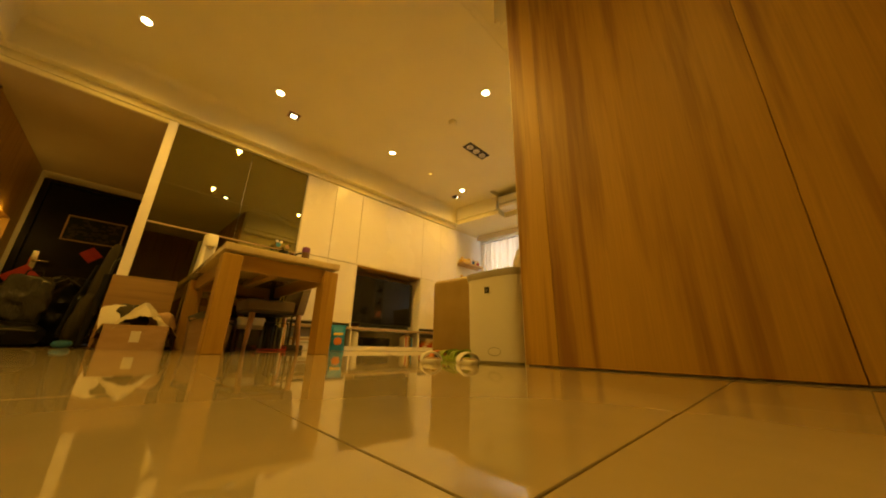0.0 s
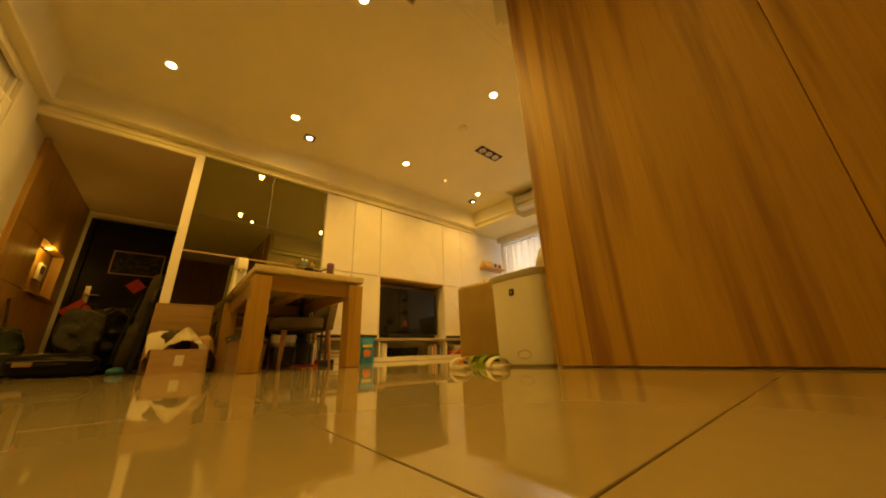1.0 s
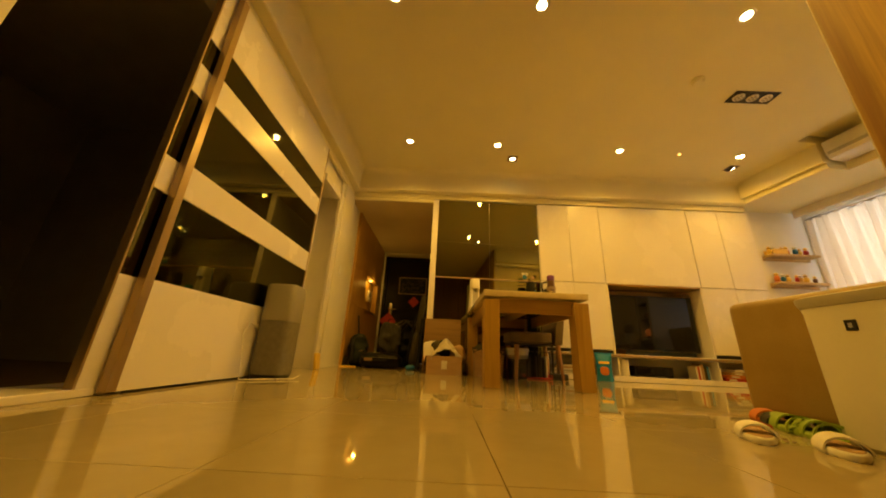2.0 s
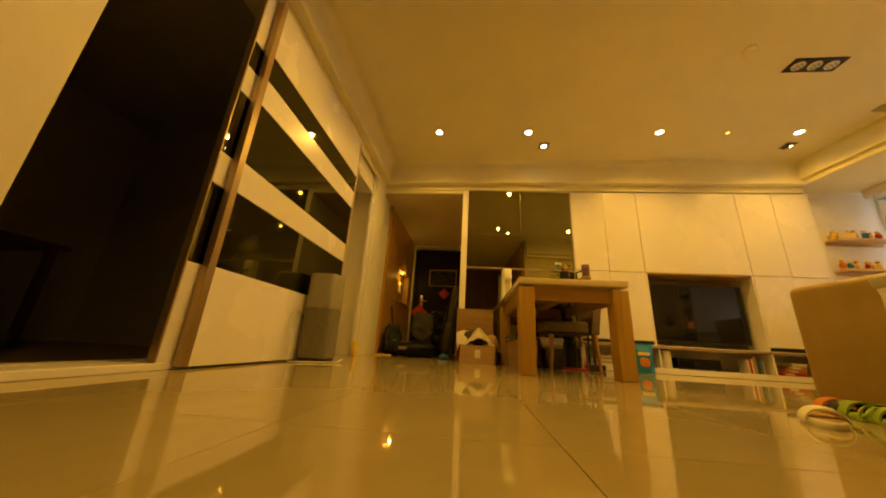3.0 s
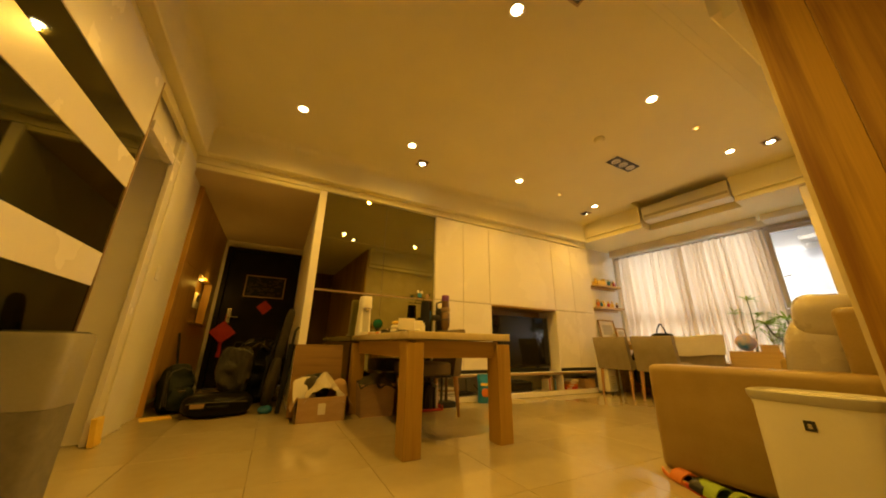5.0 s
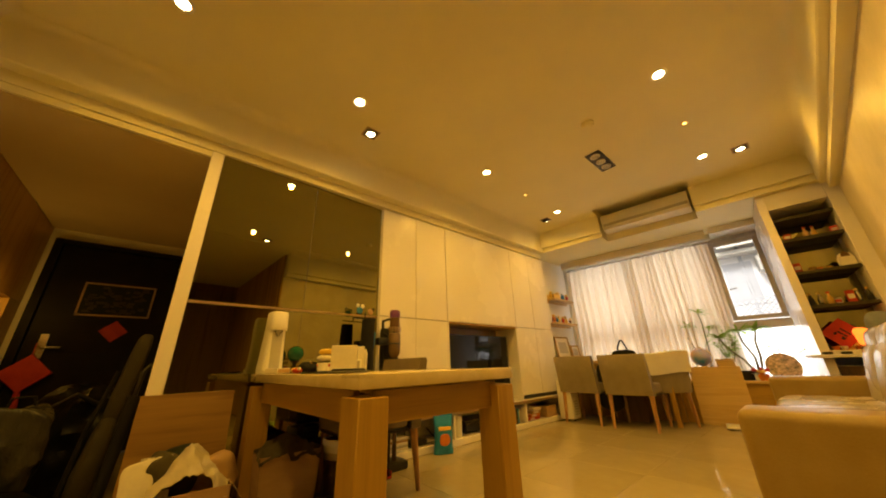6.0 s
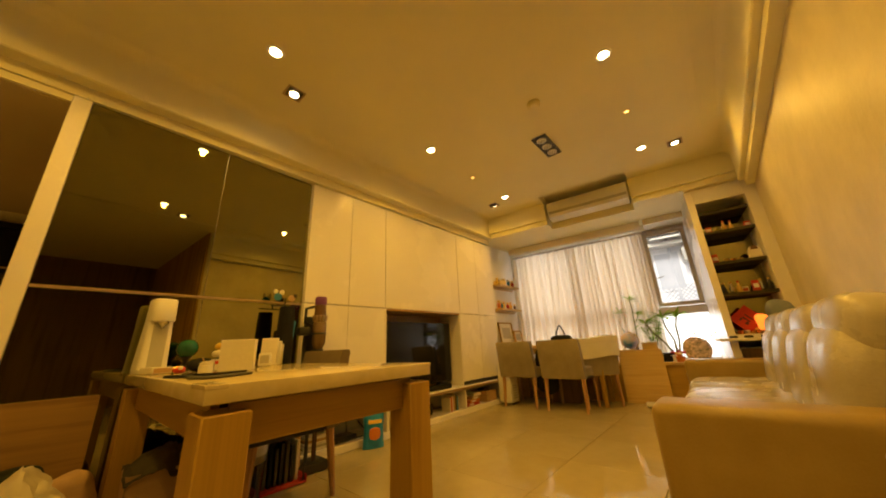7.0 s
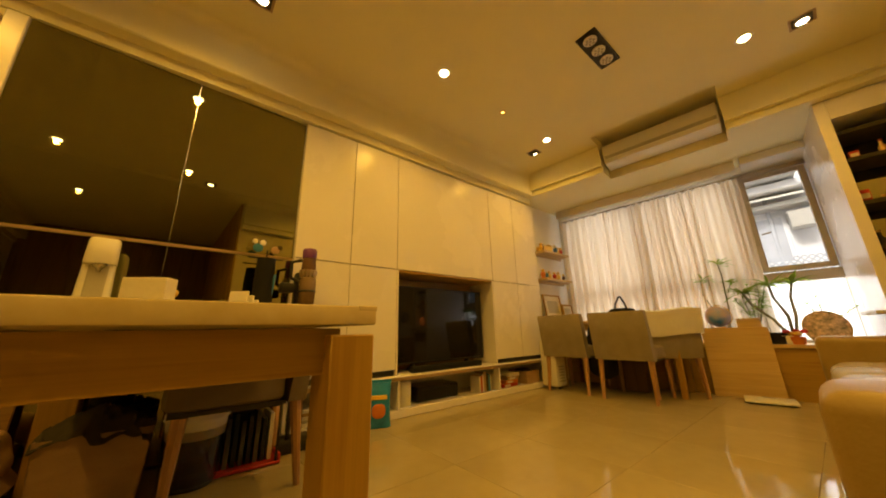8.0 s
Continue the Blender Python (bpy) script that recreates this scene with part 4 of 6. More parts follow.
for dx, dy, w, h, sz in ((0.0, 0.0, 0.40, 0.33, 0), (0.06, 0.32, 0.24, 0.20, 1)):
    fr = thing("framed_picture", "framed pale print leaning on the wall", "picture frame", pose(-3.845 + dx, 4.43 + dy, 0.759, 0, -7, 0), "leaning frames")
    part("frame", boxes((0, 0.02, 0, w, 0, 0.02), (0, 0.02, 0, w, h - 0.02, h), (0, 0.02, 0, 0.02, 0.02, h - 0.02), (0, 0.02, w - 0.02, w, 0.02, h - 0.02), bevel=0.002), OAK_Y, fr)
    part("mount", box(0.004, 0.010, 0.02, w - 0.02, 0.02, h - 0.02, 0), PAPER, fr)
    part("print", box(0.0105, 0.012, w * 0.2, w * 0.8, h * 0.25, h * 0.75, 0), GREYPL, fr)

# white appliance and window table with chairs
heater = thing("dehumidifier", "white boxy dehumidifier standing by the cabinets", "dehumidifier", pose(-3.716, 4.03, 0))
part("body", box(0.0, 0.19, 0, 0.2, 0.03, 0.52, 0.02, 3), PLASTIC, heater)
part("grille", boxes(*[(0.19, 0.193, 0.05, 0.15, 0.08 + q * 0.03, 0.092 + q * 0.03) for q in range(6)], bevel=0), GREYPL, heater, "grey slotted grille")
part("top_vent", box(0.03, 0.16, 0.04, 0.16, 0.521, 0.526, 0.001), GREYPL, heater)
for x in (0.03, 0.15):
    part("castor", shift(lathe([(0.015, -0.012), (0.015, 0.012)], 12), x, 0.1, 0.015, 90), BLACK, heater)

table2 = thing("window_table", "oak desk standing along the window bench", "table", MW @ pose(0.12, 0.12, 0))
part("tabletop", box(0, 1.20, 0, 0.50, 0.69, 0.72, 0.004), PINE, table2)
for x in (0.02, 1.13):
    for y in (0.02, 0.43):
        part("leg", box(x, x + 0.05, y, y + 0.05, 0, 0.689, 0.004), OAK, table2)
part("rail", box(0.08, 1.12, 0.03, 0.05, 0.61, 0.688, 0.002), OAK_X, table2)
part("cabinet_block", box(0.45, 0.85, 0.12, 0.5, 0.01, 0.6, 0.004), DARKWOOD, table2)


def upholstered_chair(name, m, cloth, label, group):
    """Seen from behind: the backrest runs down past the seat; the sitter faces +y."""
    c = thing(name, label, "chair", m, group)
    w, zs = 0.50, 0.37
    prof = [(0.0, zs - 0.02), (-0.035, 0.60), (-0.06, 0.765), (-0.05, 0.785), (-0.005, 0.785), (0.0, 0.775), (0.035, 0.62), (0.075, zs - 0.02)]
    bm = loft([[(x, y, z) for y, z in prof] for x in (-w / 2, -w / 2 + 0.012, w / 2 - 0.012, w / 2)])
    bmesh.ops.bevel(bm, geom=[e for e in bm.edges if e.is_boundary or e.calc_face_angle(0) > 0.9], offset=0.010, segments=2, affect="EDGES")
    part("backrest", bm, cloth, c)
    part("seat", shift(cushion(w - 0.01, 0.44, 0.12, 9, 6), 0, 0.295, zs + 0.045), cloth, c)
    part("seat_frame", box(-w / 2 + 0.02, w / 2 - 0.02, 0.078, 0.49, zs - 0.03, zs - 0.012, 0.002), BLACK, c)
    for x in (-w / 2 + 0.035, w / 2 - 0.035):
        part("leg", tube([(x, 0.035, zs - 0.02), (x * 1.02, 0.0, 0.0)], 0.026, 8, 0.55), CHAIRLEG, c)
        part("leg", tube([(x, 0.45, zs - 0.03), (x * 1.01, 0.465, 0.0)], 0.026, 8, 0.55), CHAIRLEG, c)
    return c


upholstered_chair("upholstered_chair", MW @ pose(0.34, -0.18, 0, 0, 0, -7), CHAIRCLOTH, "taupe upholstered chair with tapered wooden legs", "chairs at the window table")
upholstered_chair("upholstered_chair", MW @ pose(0.93, -0.27, 0, 0, 0, -5), CHAIRCLOTH, "taupe upholstered chair pulled out from the desk", "chairs at the window table")
upholstered_chair("upholstered_chair", MW @ pose(1.27, 0.13, 0, 0, 0, 42), CHAIRCLOTH, "taupe upholstered chair draped with a cream cloth", "chairs at the window table")
coverlet = solo("throw", loft([[(x, y, z + 0.015 * math.sin(x * 9)) for y, z in ((-0.052, 0.56), (-0.078, 0.79), (-0.06, 0.80), (0.0, 0.80), (0.018, 0.785), (0.045, 0.60), (0.038, 0.60), (0.008, 0.778), (-0.004, 0.79), (-0.055, 0.79), (-0.066, 0.78), (-0.044, 0.56))] for x in (-0.262, -0.13, 0.0, 0.13, 0.262)]), PAPER, "cream cloth hung over a chair back", "throw", MW @ pose(1.27, 0.13, 0, 0, 0, 42))
purse = thing("handbag", "black handbag with upright handle on the desk", "handbag", MW @ pose(0.83, 0.30, 0.7205))
part("body", shift(cushion(0.28, 0.16, 0.13, 3, 5), 0, 0, 0.062), BLACKCLOTH, purse)
part("handle", tube([(-0.07, 0, 0.09), (-0.055, 0, 0.17), (-0.01, 0, 0.25), (0.005, 0, 0.25), (0.04, 0, 0.17), (0.06, 0, 0.09)], 0.011), BLACK, purse)
coat = solo("jacket", shift(cushion(0.3, 0.09, 0.55, 3, 6, 0, 0.04), 0, 0, 0.28), BLACKCLOTH, "black jacket hung between the chairs", "jacket", MW @ pose(0.66, 0.02, 0.12))
mat2 = thing("body_scale", "flat white body scale on the floor", "scale", pose(-1.99, 4.73, 0.0, 0, 0, 10))
part("plate", box(-0.16, 0.16, -0.13, 0.13, 0.012, 0.03, 0.008, 2), PLASTIC, mat2)
part("display", box(-0.04, 0.04, 0.07, 0.11, 0.0302, 0.032, 0), GREYPL, mat2)
for x in (-0.12, 0.12):
    for y in (-0.09, 0.09):
        part("foot", lathe([(0.018, 0), (0.016, 0.012)], 10), BLACK, mat2, at=Matrix.Translation((x, y, 0)))
board = solo("plywood_board", shift(box(0, 0.48, 0, 0.02, 0, 0.62, 0.002), rx=-6), PINE, "pale plywood board leaning on the window bench", "board", MW @ pose(1.45, 0.52, 0.0, 0, 0, 4))

# things on the window bench
BZ = 0.462
globe = thing("globe", "small blue and orange toy globe", "globe", MW @ pose(1.58, 0.80, BZ))
part("foot", lathe([(0.05, 0), (0.05, 0.012), (0.015, 0.02), (0.012, 0.16)], 18), PINE, globe)
part("ball", shift(lathe([(0.001, -0.105)] + [(0.105 * math.cos(a), 0.105 * math.sin(a)) for a in [(-80 + 16 * i) * math.pi / 180 for i in range(11)]] + [(0.001, 0.105)], 24), 0, 0, 0.265), surface("globe_print", (0.0, 0.33, 1.0), (0.95, 0.50, 0.25), 0.35, 6, bump=0.0, fine=9), globe)
part("meridian", tube([(0.115 * math.cos(a), 0, 0.265 + 0.115 * math.sin(a)) for a in [(-90 + 20 * i) * math.pi / 180 for i in range(10)]], 0.005), GOLD, globe)
chest = thing("wooden_box", "pale wooden box on the window bench", "box", MW @ pose(1.72, 0.72, BZ))
part("body", box(0, 0.17, 0, 0.13, 0, 0.22, 0.003), PINE, chest)
part("lid", box(-0.004, 0.174, -0.004, 0.134, 0.2205, 0.238, 0.003), PINE, chest)
cups = thing("planter", "dark planter bowl on the bench", "planter", MW @ pose(1.96, 0.75, BZ))
part("bowl", lathe([(0.05, 0), (0.07, 0.01), (0.075, 0.09), (0.078, 0.10), (0.068, 0.10), (0.062, 0.09)], 20), BLACK, cups)
part("soil", lathe([(0.061, 0.085), (0.03, 0.09), (0.001, 0.091)], 16), DARKWOOD, cups)


def leaf(bm, p, d, ln, w, droop=0.3):
    d = d.normalized()
    side = d.cross(Vector((0, 0, 1)))
    side = (side if side.length > 0.05 else Vector((1, 0, 0))).normalized()
    prev = None
    for k, ww in enumerate((0.15, 0.9, 1.0, 0.7, 0.05)):
        s = k / 4
        c = p + d * ln * s - Vector((0, 0, droop * ln * s * s))
        up = Vector((0, 0, 0.15 * w * ww))
        cur = [bm.verts.new(c - side * w * ww / 2 + up), bm.verts.new(c), bm.verts.new(c + side * w * ww / 2 + up)]
        if prev:
            bm.faces.new((prev[0], prev[1], cur[1], cur[0]))
            bm.faces.new((prev[1], prev[2], cur[2], cur[1]))
        prev = cur


def potted(m, label, stems, pot, leaves_per, ln, w, seed, wild=0.6, name="potted_plant", tops_only=False):
    random.seed(seed)
    pl = thing(name, label, "plant", m)
    pot(pl)
    bml = bmesh.new()
    for pts, r in stems:
        part("stem", tube(pts, r, 7, 0.6), STEM, pl)
        v = [Vector(p) for p in pts]
        for k in range(leaves_per):
            s = 0.92 + 0.08 * random.random() if tops_only else random.uniform(0.35, 1.0)
            f = s * (len(v) - 1)
            i = min(int(f), len(v) - 2)
            p = v[i].lerp(v[i + 1], f - i)
            a = random.uniform(0, 2 * math.pi)
            leaf(bml, p, Vector((math.cos(a), math.sin(a), random.uniform(-0.1, wild) + 0.3)), ln * random.uniform(0.6, 1.2), w * random.uniform(0.7, 1.2), random.uniform(0.1, 0.6))
    crown = part("foliage", bml, GREEN, pl)
    tagged(crown, kind="stuff")


def clear_vase(pl):
    part("vase", lathe([(0.04, 0.0), (0.045, 0.005), (0.05, 0.08), (0.04, 0.15), (0.046, 0.17), (0.043, 0.17), (0.036, 0.15), (0.046, 0.08), (0.04, 0.012)], 20), CLEAR, pl)


def clay_pot(pl):
    part("pot", lathe([(0.05, 0.0), (0.065, 0.11), (0.072, 0.11), (0.072, 0.13), (0.062, 0.13), (0.058, 0.11)], 20), PAPER, pl)
    part("soil", lathe([(0.057, 0.112), (0.001, 0.116)], 16), DARKWOOD, pl)


potted(MW @ pose(1.63, 0.90, BZ), "tall lucky bamboo in a glass vase", [([(0, 0, 0.02), (-0.06, 0, 0.3), (-0.13, 0, 0.5), (-0.11, 0, 0.66)], 0.007), ([(0.01, 0, 0.02), (0.05, 0, 0.35), (0.06, 0.0, 0.7), (0.05, 0, 0.82)], 0.008), ([(0, 0.01, 0.02), (0.03, 0.02, 0.4), (0.12, 0.02, 0.62)], 0.006)], clear_vase, 14, 0.17, 0.024, 21, tops_only=True)
potted(MW @ pose(1.86, 0.86, BZ), "small parlour palm in a pale pot", [([(0, 0, 0.1), (dx, dy, 0.3), (dx * 2.2, dy * 2, 0.42 + 0.08 * (q % 3))], 0.004) for q, (dx, dy) in enumerate(((-0.05, 0), (0.05, 0.01), (0.0, 0.04), (0.03, -0.04), (-0.03, -0.03), (0.06, 0.04)))], clay_pot, 34, 0.11, 0.013, 22)
potted(MW @ pose(2.08, 0.80, BZ), "branching dracaena stems in a glass vase", [([(0, 0, 0.02), (-0.1, 0, 0.22), (-0.22, 0, 0.36), (-0.27, 0, 0.50)], 0.014), ([(0, 0, 0.02), (0.0, 0.01, 0.25), (-0.06, 0, 0.42), (-0.07, 0, 0.55)], 0.015), ([(0.01, 0, 0.02), (0.05, 0, 0.25), (0.05, 0.01, 0.42), (0.09, 0, 0.56)], 0.015)], clear_vase, 30, 0.20, 0.028, 23, tops_only=True)
potted(MW @ pose(2.28, 0.90, BZ), "thin dry twigs with small leaves", [([(0, 0, 0.02), (-0.02, 0, 0.25), (-0.08, 0, 0.42)], 0.004), ([(0, 0, 0.02), (0.1, 0, 0.22), (0.24, 0, 0.32)], 0.004), ([(0, 0, 0.02), (0.02, 0, 0.3), (0.0, 0, 0.46)], 0.004)], clay_pot, 22, 0.04, 0.022, 24)
flow = thing("flower_bunch", "orange and yellow flower arrangement on the bench", "flowers", MW @ pose(2.09, 0.69, BZ))
part("pot", lathe([(0.045, 0), (0.055, 0.06), (0.05, 0.065), (0.04, 0.06)], 16), ORANGE, flow)
random.seed(5)
for q in range(9):
    a = q * 0.7
    part("bloom", shift(cushion(0.05, 0.05, 0.035, 2.2, 3, 0, 0.01, q), 0.05 * math.cos(a) * (q % 3) * 0.6, 0.045 * math.sin(a), 0.08 + 0.015 * (q % 3)), (ORANGE, YELLOW, RED)[q % 3], flow)
disc = thing("decorative_plate", "round plate with a mottled floral print on a stand", "plate", MW @ pose(2.28, 0.72, BZ, -10) @ Matrix.Scale(0.86, 4))
part("plate", shift(lathe([(0.155, -0.004), (0.16, 0.0), (0.16, 0.006), (0.12, 0.010), (0.0, 0.012)], 36), 0, 0, 0.165, 90), surface("plate_print", (0.05, 0.07, 0.03), (0.86, 0.62, 0.46), 0.4, 30, bump=0.2), disc)
part("rim", shift(lathe([(0.158, -0.006), (0.166, 0.0), (0.158, 0.008), (0.152, 0.0)], 36, cap=False), 0, -0.004, 0.165, 90), OAK, disc)
part("stand", boxes((-0.05, -0.04, -0.04, 0.06, 0, 0.02), (0.04, 0.05, -0.04, 0.06, 0, 0.02)), DARKWOOD, disc)
pile = thing("paper_pile", "small pile of papers and pale boxes on the bench", "papers", MW @ pose(2.02, 0.66, BZ))
part("box", box(0, 0.09, 0, 0.1, 0, 0.07, 0.003), PAPER, pile)
part("sheet", shift(box(-0.02, 0.1, 0, 0.12, 0.0705, 0.074, 0), rz=8), PAPER, pile)

# ---- display cabinet in the corner ----
S = MW @ pose(2.60, 0.06, 0)
case = thing("display_cabinet", "tall white display cabinet with dark glass shelves and a mirror back", "cabinet", S)
part("side_panel", box(-0.085, -0.02, 0.0, 0.93, 0.0, 2.335, 0.003), LACQUER, case)
part("side_panel", box(0.40, 0.53, 0.0, 0.38, 0.0, 2.335, 0.003), LACQUER, case)
part("head", box(-0.019, 0.399, 0.0, 0.36, 2.165, 2.335, 0.003), LACQUER, case)
part("lower_body", box(-0.019, 0.399, 0.03, 0.36, 0.0, 0.62, 0.003), LACQUER, case)
part("desk_shelf", box(-0.16, 0.46, -0.10, 0.36, 0.69, 0.715, 0.004), LACQUER, case, "projecting white shelf")
part("niche_floor", box(-0.018, 0.398, 0.02, 0.344, 0.7155, 0.75, 0.002), LACQUER, case)
part("drawer_front", box(-0.015, 0.395, 0.005, 0.028, 0.45, 0.615, 0.002), DARKWOOD, case)
part("back_mirror", box(-0.018, 0.398, 0.345, 0.36, 0.72, 2.16, 0), BRONZE, case, "tinted mirror back")
for z in (1.16, 1.49, 1.83, 2.06):
    part("shelf", box(-0.018, 0.398, 0.03, 0.34, z - 0.03, z, 0.002), OLIVE, case, "dark shelf")
random.seed(31)
for z, items in ((1.83, ((0.02, RED, "b"), (0.16, GOLD, "v"), (0.22, GOLD, "v"), (0.34, RED, "b"))), (1.49, ((0.0, RED, "b"), (0.09, GOLD, "c"), (0.15, ORANGE, "c"), (0.21, GOLD, "c"), (0.32, OAK, "h"))), (1.16, ((0.0, BLACK, "v"), (0.06, STEEL, "v"), (0.12, GOLD, "v"), (0.17, PAPER, "b"), (0.24, RED, "b"), (0.29, STEEL, "v"), (0.35, BLACK, "v"))), (0.75, ((0.02, ORANGE, "c"), (0.07, PAPER, "c"), (0.12, GOLD, "v"), (0.16, ORANGE, "c"), (0.33, OAK, "v")))):
    for x, mt, kd in items:
        p = S @ pose(x + 0.02, random.uniform(0.10, 0.2), z + 0.0005)
        if kd == "b":
            o = thing("gift_box", "small coloured packet in the display cabinet", "packet", p, "display packets")
            hh = random.uniform(0.06, 0.11)
            part("body", box(-0.026, 0.026, -0.018, 0.018, 0, hh, 0.003), mt, o)
            part("label", box(-0.02, 0.02, -0.0195, -0.0183, hh * 0.3, hh * 0.7, 0), PAPER if mt is not PAPER else RED, o)
        elif kd == "v":
            o = thing("bottle", "small ornamental bottle in the display cabinet", "bottle", p, "display bottles")
            part("body", lathe([(0.018, 0), (0.022, 0.006), (0.022, 0.06), (0.010, 0.085), (0.010, 0.105)], 14), mt, o)
            part("cap", lathe([(0.012, 0.1052), (0.012, 0.122), (0, 0.123)], 12), GOLD if mt is not GOLD else RED, o)
        elif kd == "c":
            o = thing("cup", "small gilt cup in the display cabinet", "cup", p, "display cups")
            part("bowl", lathe([(0.012, 0), (0.02, 0.012), (0.026, 0.035), (0.024, 0.035), (0.018, 0.014)], 14), mt, o)
            part("saucer", lathe([(0.03, -0.0), (0.034, 0.004), (0.011, 0.005)], 14, cap=False), GOLD, o)
        else:
            o = thing("arched_case", "small rounded wooden case in the display cabinet", "case", p)
            part("body", prism([(-0.05, 0), (0.05, 0), (0.05, 0.08), (0.035, 0.12), (0, 0.135), (-0.035, 0.12), (-0.05, 0.08)], -0.03, 0.03), PAPER, o)
            part("arch", prism([(-0.03, 0.09), (0.03, 0.09), (0.02, 0.125), (0, 0.137), (-0.02, 0.125)], -0.033, 0.033), DARKWOOD, o)
fu = thing("fortune_sign", "red diamond fortune paper leaning in the cabinet", "paper sign", S @ pose(0.12, 0.16, 0.895))
part("sheet", shift(box(-0.10, 0.10, -0.003, 0.003, -0.10, 0.10, 0.001), ry=50), RED, fu)
part("print", shift(boxes((-0.04, 0.04, -0.006, -0.0035, 0.02, 0.032), (-0.035, 0.035, -0.006, -0.0035, -0.012, 0.0), (-0.04, -0.025, -0.006, -0.0035, -0.045, -0.02), (0.015, 0.04, -0.006, -0.0035, -0.045, -0.02), bevel=0), ry=50), BLACK, fu)
salt = thing("salt_lamp", "glowing orange salt lamp on the white shelf", "lamp", S @ pose(0.215, 0.07, 0.7505))
part("base", lathe([(0.045, 0), (0.045, 0.02), (0.02, 0.035)], 16), DARKWOOD, salt)
SALT = glow("salt_glow", (1.0, 0.24, 0.025), 1.7)
part("rock", shift(cushion(0.10, 0.09, 0.15, 2.6, 5, 0, 0.03, 3), 0, 0, 0.105), SALT, salt)
solo("plush_toy", cushion(0.19, 0.19, 0.21, 2.4, 6, 0, 0.02), surface("grey_plush", (0.16, 0.19, 0.24), (0.26, 0.28, 0.33), 0.9, 12, bump=0.8, fine=150), "grey-blue round plush toy behind the sofa back", "plush toy", pose(-0.86, 4.22, 0.93))
rack_side = solo("plush_stand", box(-0.11, 0.11, -0.11, 0.11, 0, 0.815, 0.004), LACQUER, "white side cabinet behind the sofa end", "cabinet", pose(-0.80, 4.22, 0))
for x in (-0.05, 0.06, 0.18):
    solo("toy_car", shift(cushion(0.07, 0.035, 0.025, 3, 4), 0, 0, 0.0126), BLACK, "tiny dark toy car on the white shelf edge", "toy car", S @ pose(x, -0.06, 0.7155), "toy cars")

# ---- dining table and what stands on it ----
dt = thing("dining_table", "pale stone-topped dining table with thick oak legs", "table", pose(-3.745, 0.385, 0, 0, 0, 1))
LX, LY = 1.505, 0.812
part("tabletop", box(0, LX, 0, LY, 0.662, 0.71, 0.006, 2), STONE, dt, "cream polished top")
for x in (0, LX - 0.13):
    for y in (0, LY - 0.05):
        part("corner_inlay", box(x - 0.001, x + 0.131, y - 0.001, y + 0.051, 0.698, 0.7108, 0.002), STONE, dt, "raised cream corner strip")
for y in (0.05, LY - 0.075):
    part("apron", box(0.134, LX - 0.134, y, y + 0.025, 0.545, 0.655, 0.002), OAK_X, dt)
for x in (0.05, LX - 0.075):
    part("apron", box(x, x + 0.025, 0.077, LY - 0.077, 0.545, 0.655, 0.002), OAK_Y, dt)
for x0, x1 in ((0.004, 0.132), (LX - 0.132, LX - 0.004)):
    for y0, y1 in ((0.004, 0.118), (LY - 0.117, LY - 0.003)):
        part("leg", box(x0, x1, y0, y1, 0, 0.638, 0.004), OAK, dt)
part("under_rail", box(0.3, LX - 0.3, 0.40, 0.47, 0.60, 0.655, 0.003), OAK_X, dt)
# Chair cloth is a darker taupe fabric: the table's shade is painted in.
upholstered_chair("dining_chair", pose(-3.36, 1.305, 0, 0, 0, 180), surface("shaded_brown_fabric", (0.13, 0.10, 0.06), (0.19, 0.145, 0.09), 0.85, 9, bump=0.5, fine=260), "brown upholstered dining chair under the table, cloth darkened for the shade there", "")

TZ = 0.7112
soda = thing("soda_maker", "tall white countertop soda maker", "soda maker", pose(-3.60, 0.462, TZ, 0, 0, 8) @ Matrix.Diagonal((1, 1, 0.935, 1)))


def oval(cx, cy, a, b, z, n=20, power=3.0):
    out = []
    for i in range(n):
        t = 2 * math.pi * i / n
        c, s = math.cos(t), math.sin(t)
        out.append((cx + a * math.copysign(abs(c) ** (2 / power), c), cy + b * math.copysign(abs(s) ** (2 / power), s), z))
    return out


part("base", loft([oval(-0.005, 0, 0.092, 0.064, 0, 24, 4), oval(-0.005, 0, 0.094, 0.066, 0.006, 24, 4), oval(-0.005, 0, 0.092, 0.065, 0.022, 24, 4)]), PLASTIC, soda)
part("column", loft([oval(-0.024, 0, 0.072, 0.064, 0.0225, 24, 5), oval(-0.020, 0, 0.058, 0.058, 0.19, 24, 5), oval(-0.018, 0, 0.050, 0.055, 0.285, 24, 5)]), PLASTIC, soda)
part("front_panel", loft([oval(0.035, 0, 0.014, 0.040, 0.0235, 16, 4), oval(0.022, 0, 0.012, 0.038, 0.28, 16, 4)]), GREYPL, soda, "pale grey inset panel")
part("head", loft([oval(-0.004, 0, 0.066, 0.055, 0.2855, 24, 4), oval(-0.003, 0, 0.068, 0.057, 0.292, 24, 4), oval(-0.004, 0, 0.063, 0.054, 0.405, 24, 4), oval(-0.004, 0, 0.058, 0.049, 0.416, 24, 4), oval(-0.004, 0, 0.040, 0.034, 0.420, 24, 4)]), PLASTIC, soda)
part("nozzle", lathe([(0.008, 0.245), (0.010, 0.258), (0.024, 0.272), (0.026, 0.285)], 16), STEEL, soda, at=Matrix.Translation((0.044, 0, 0)))
part("drip_tray", box(0.052, 0.084, -0.04, 0.04, 0.0225, 0.028, 0.003), STEEL, soda)
deck = thing("card_deck", "small flat cream card box lying by the soda maker", "box", pose(-3.56, 0.43, TZ, 0, 0, 12))
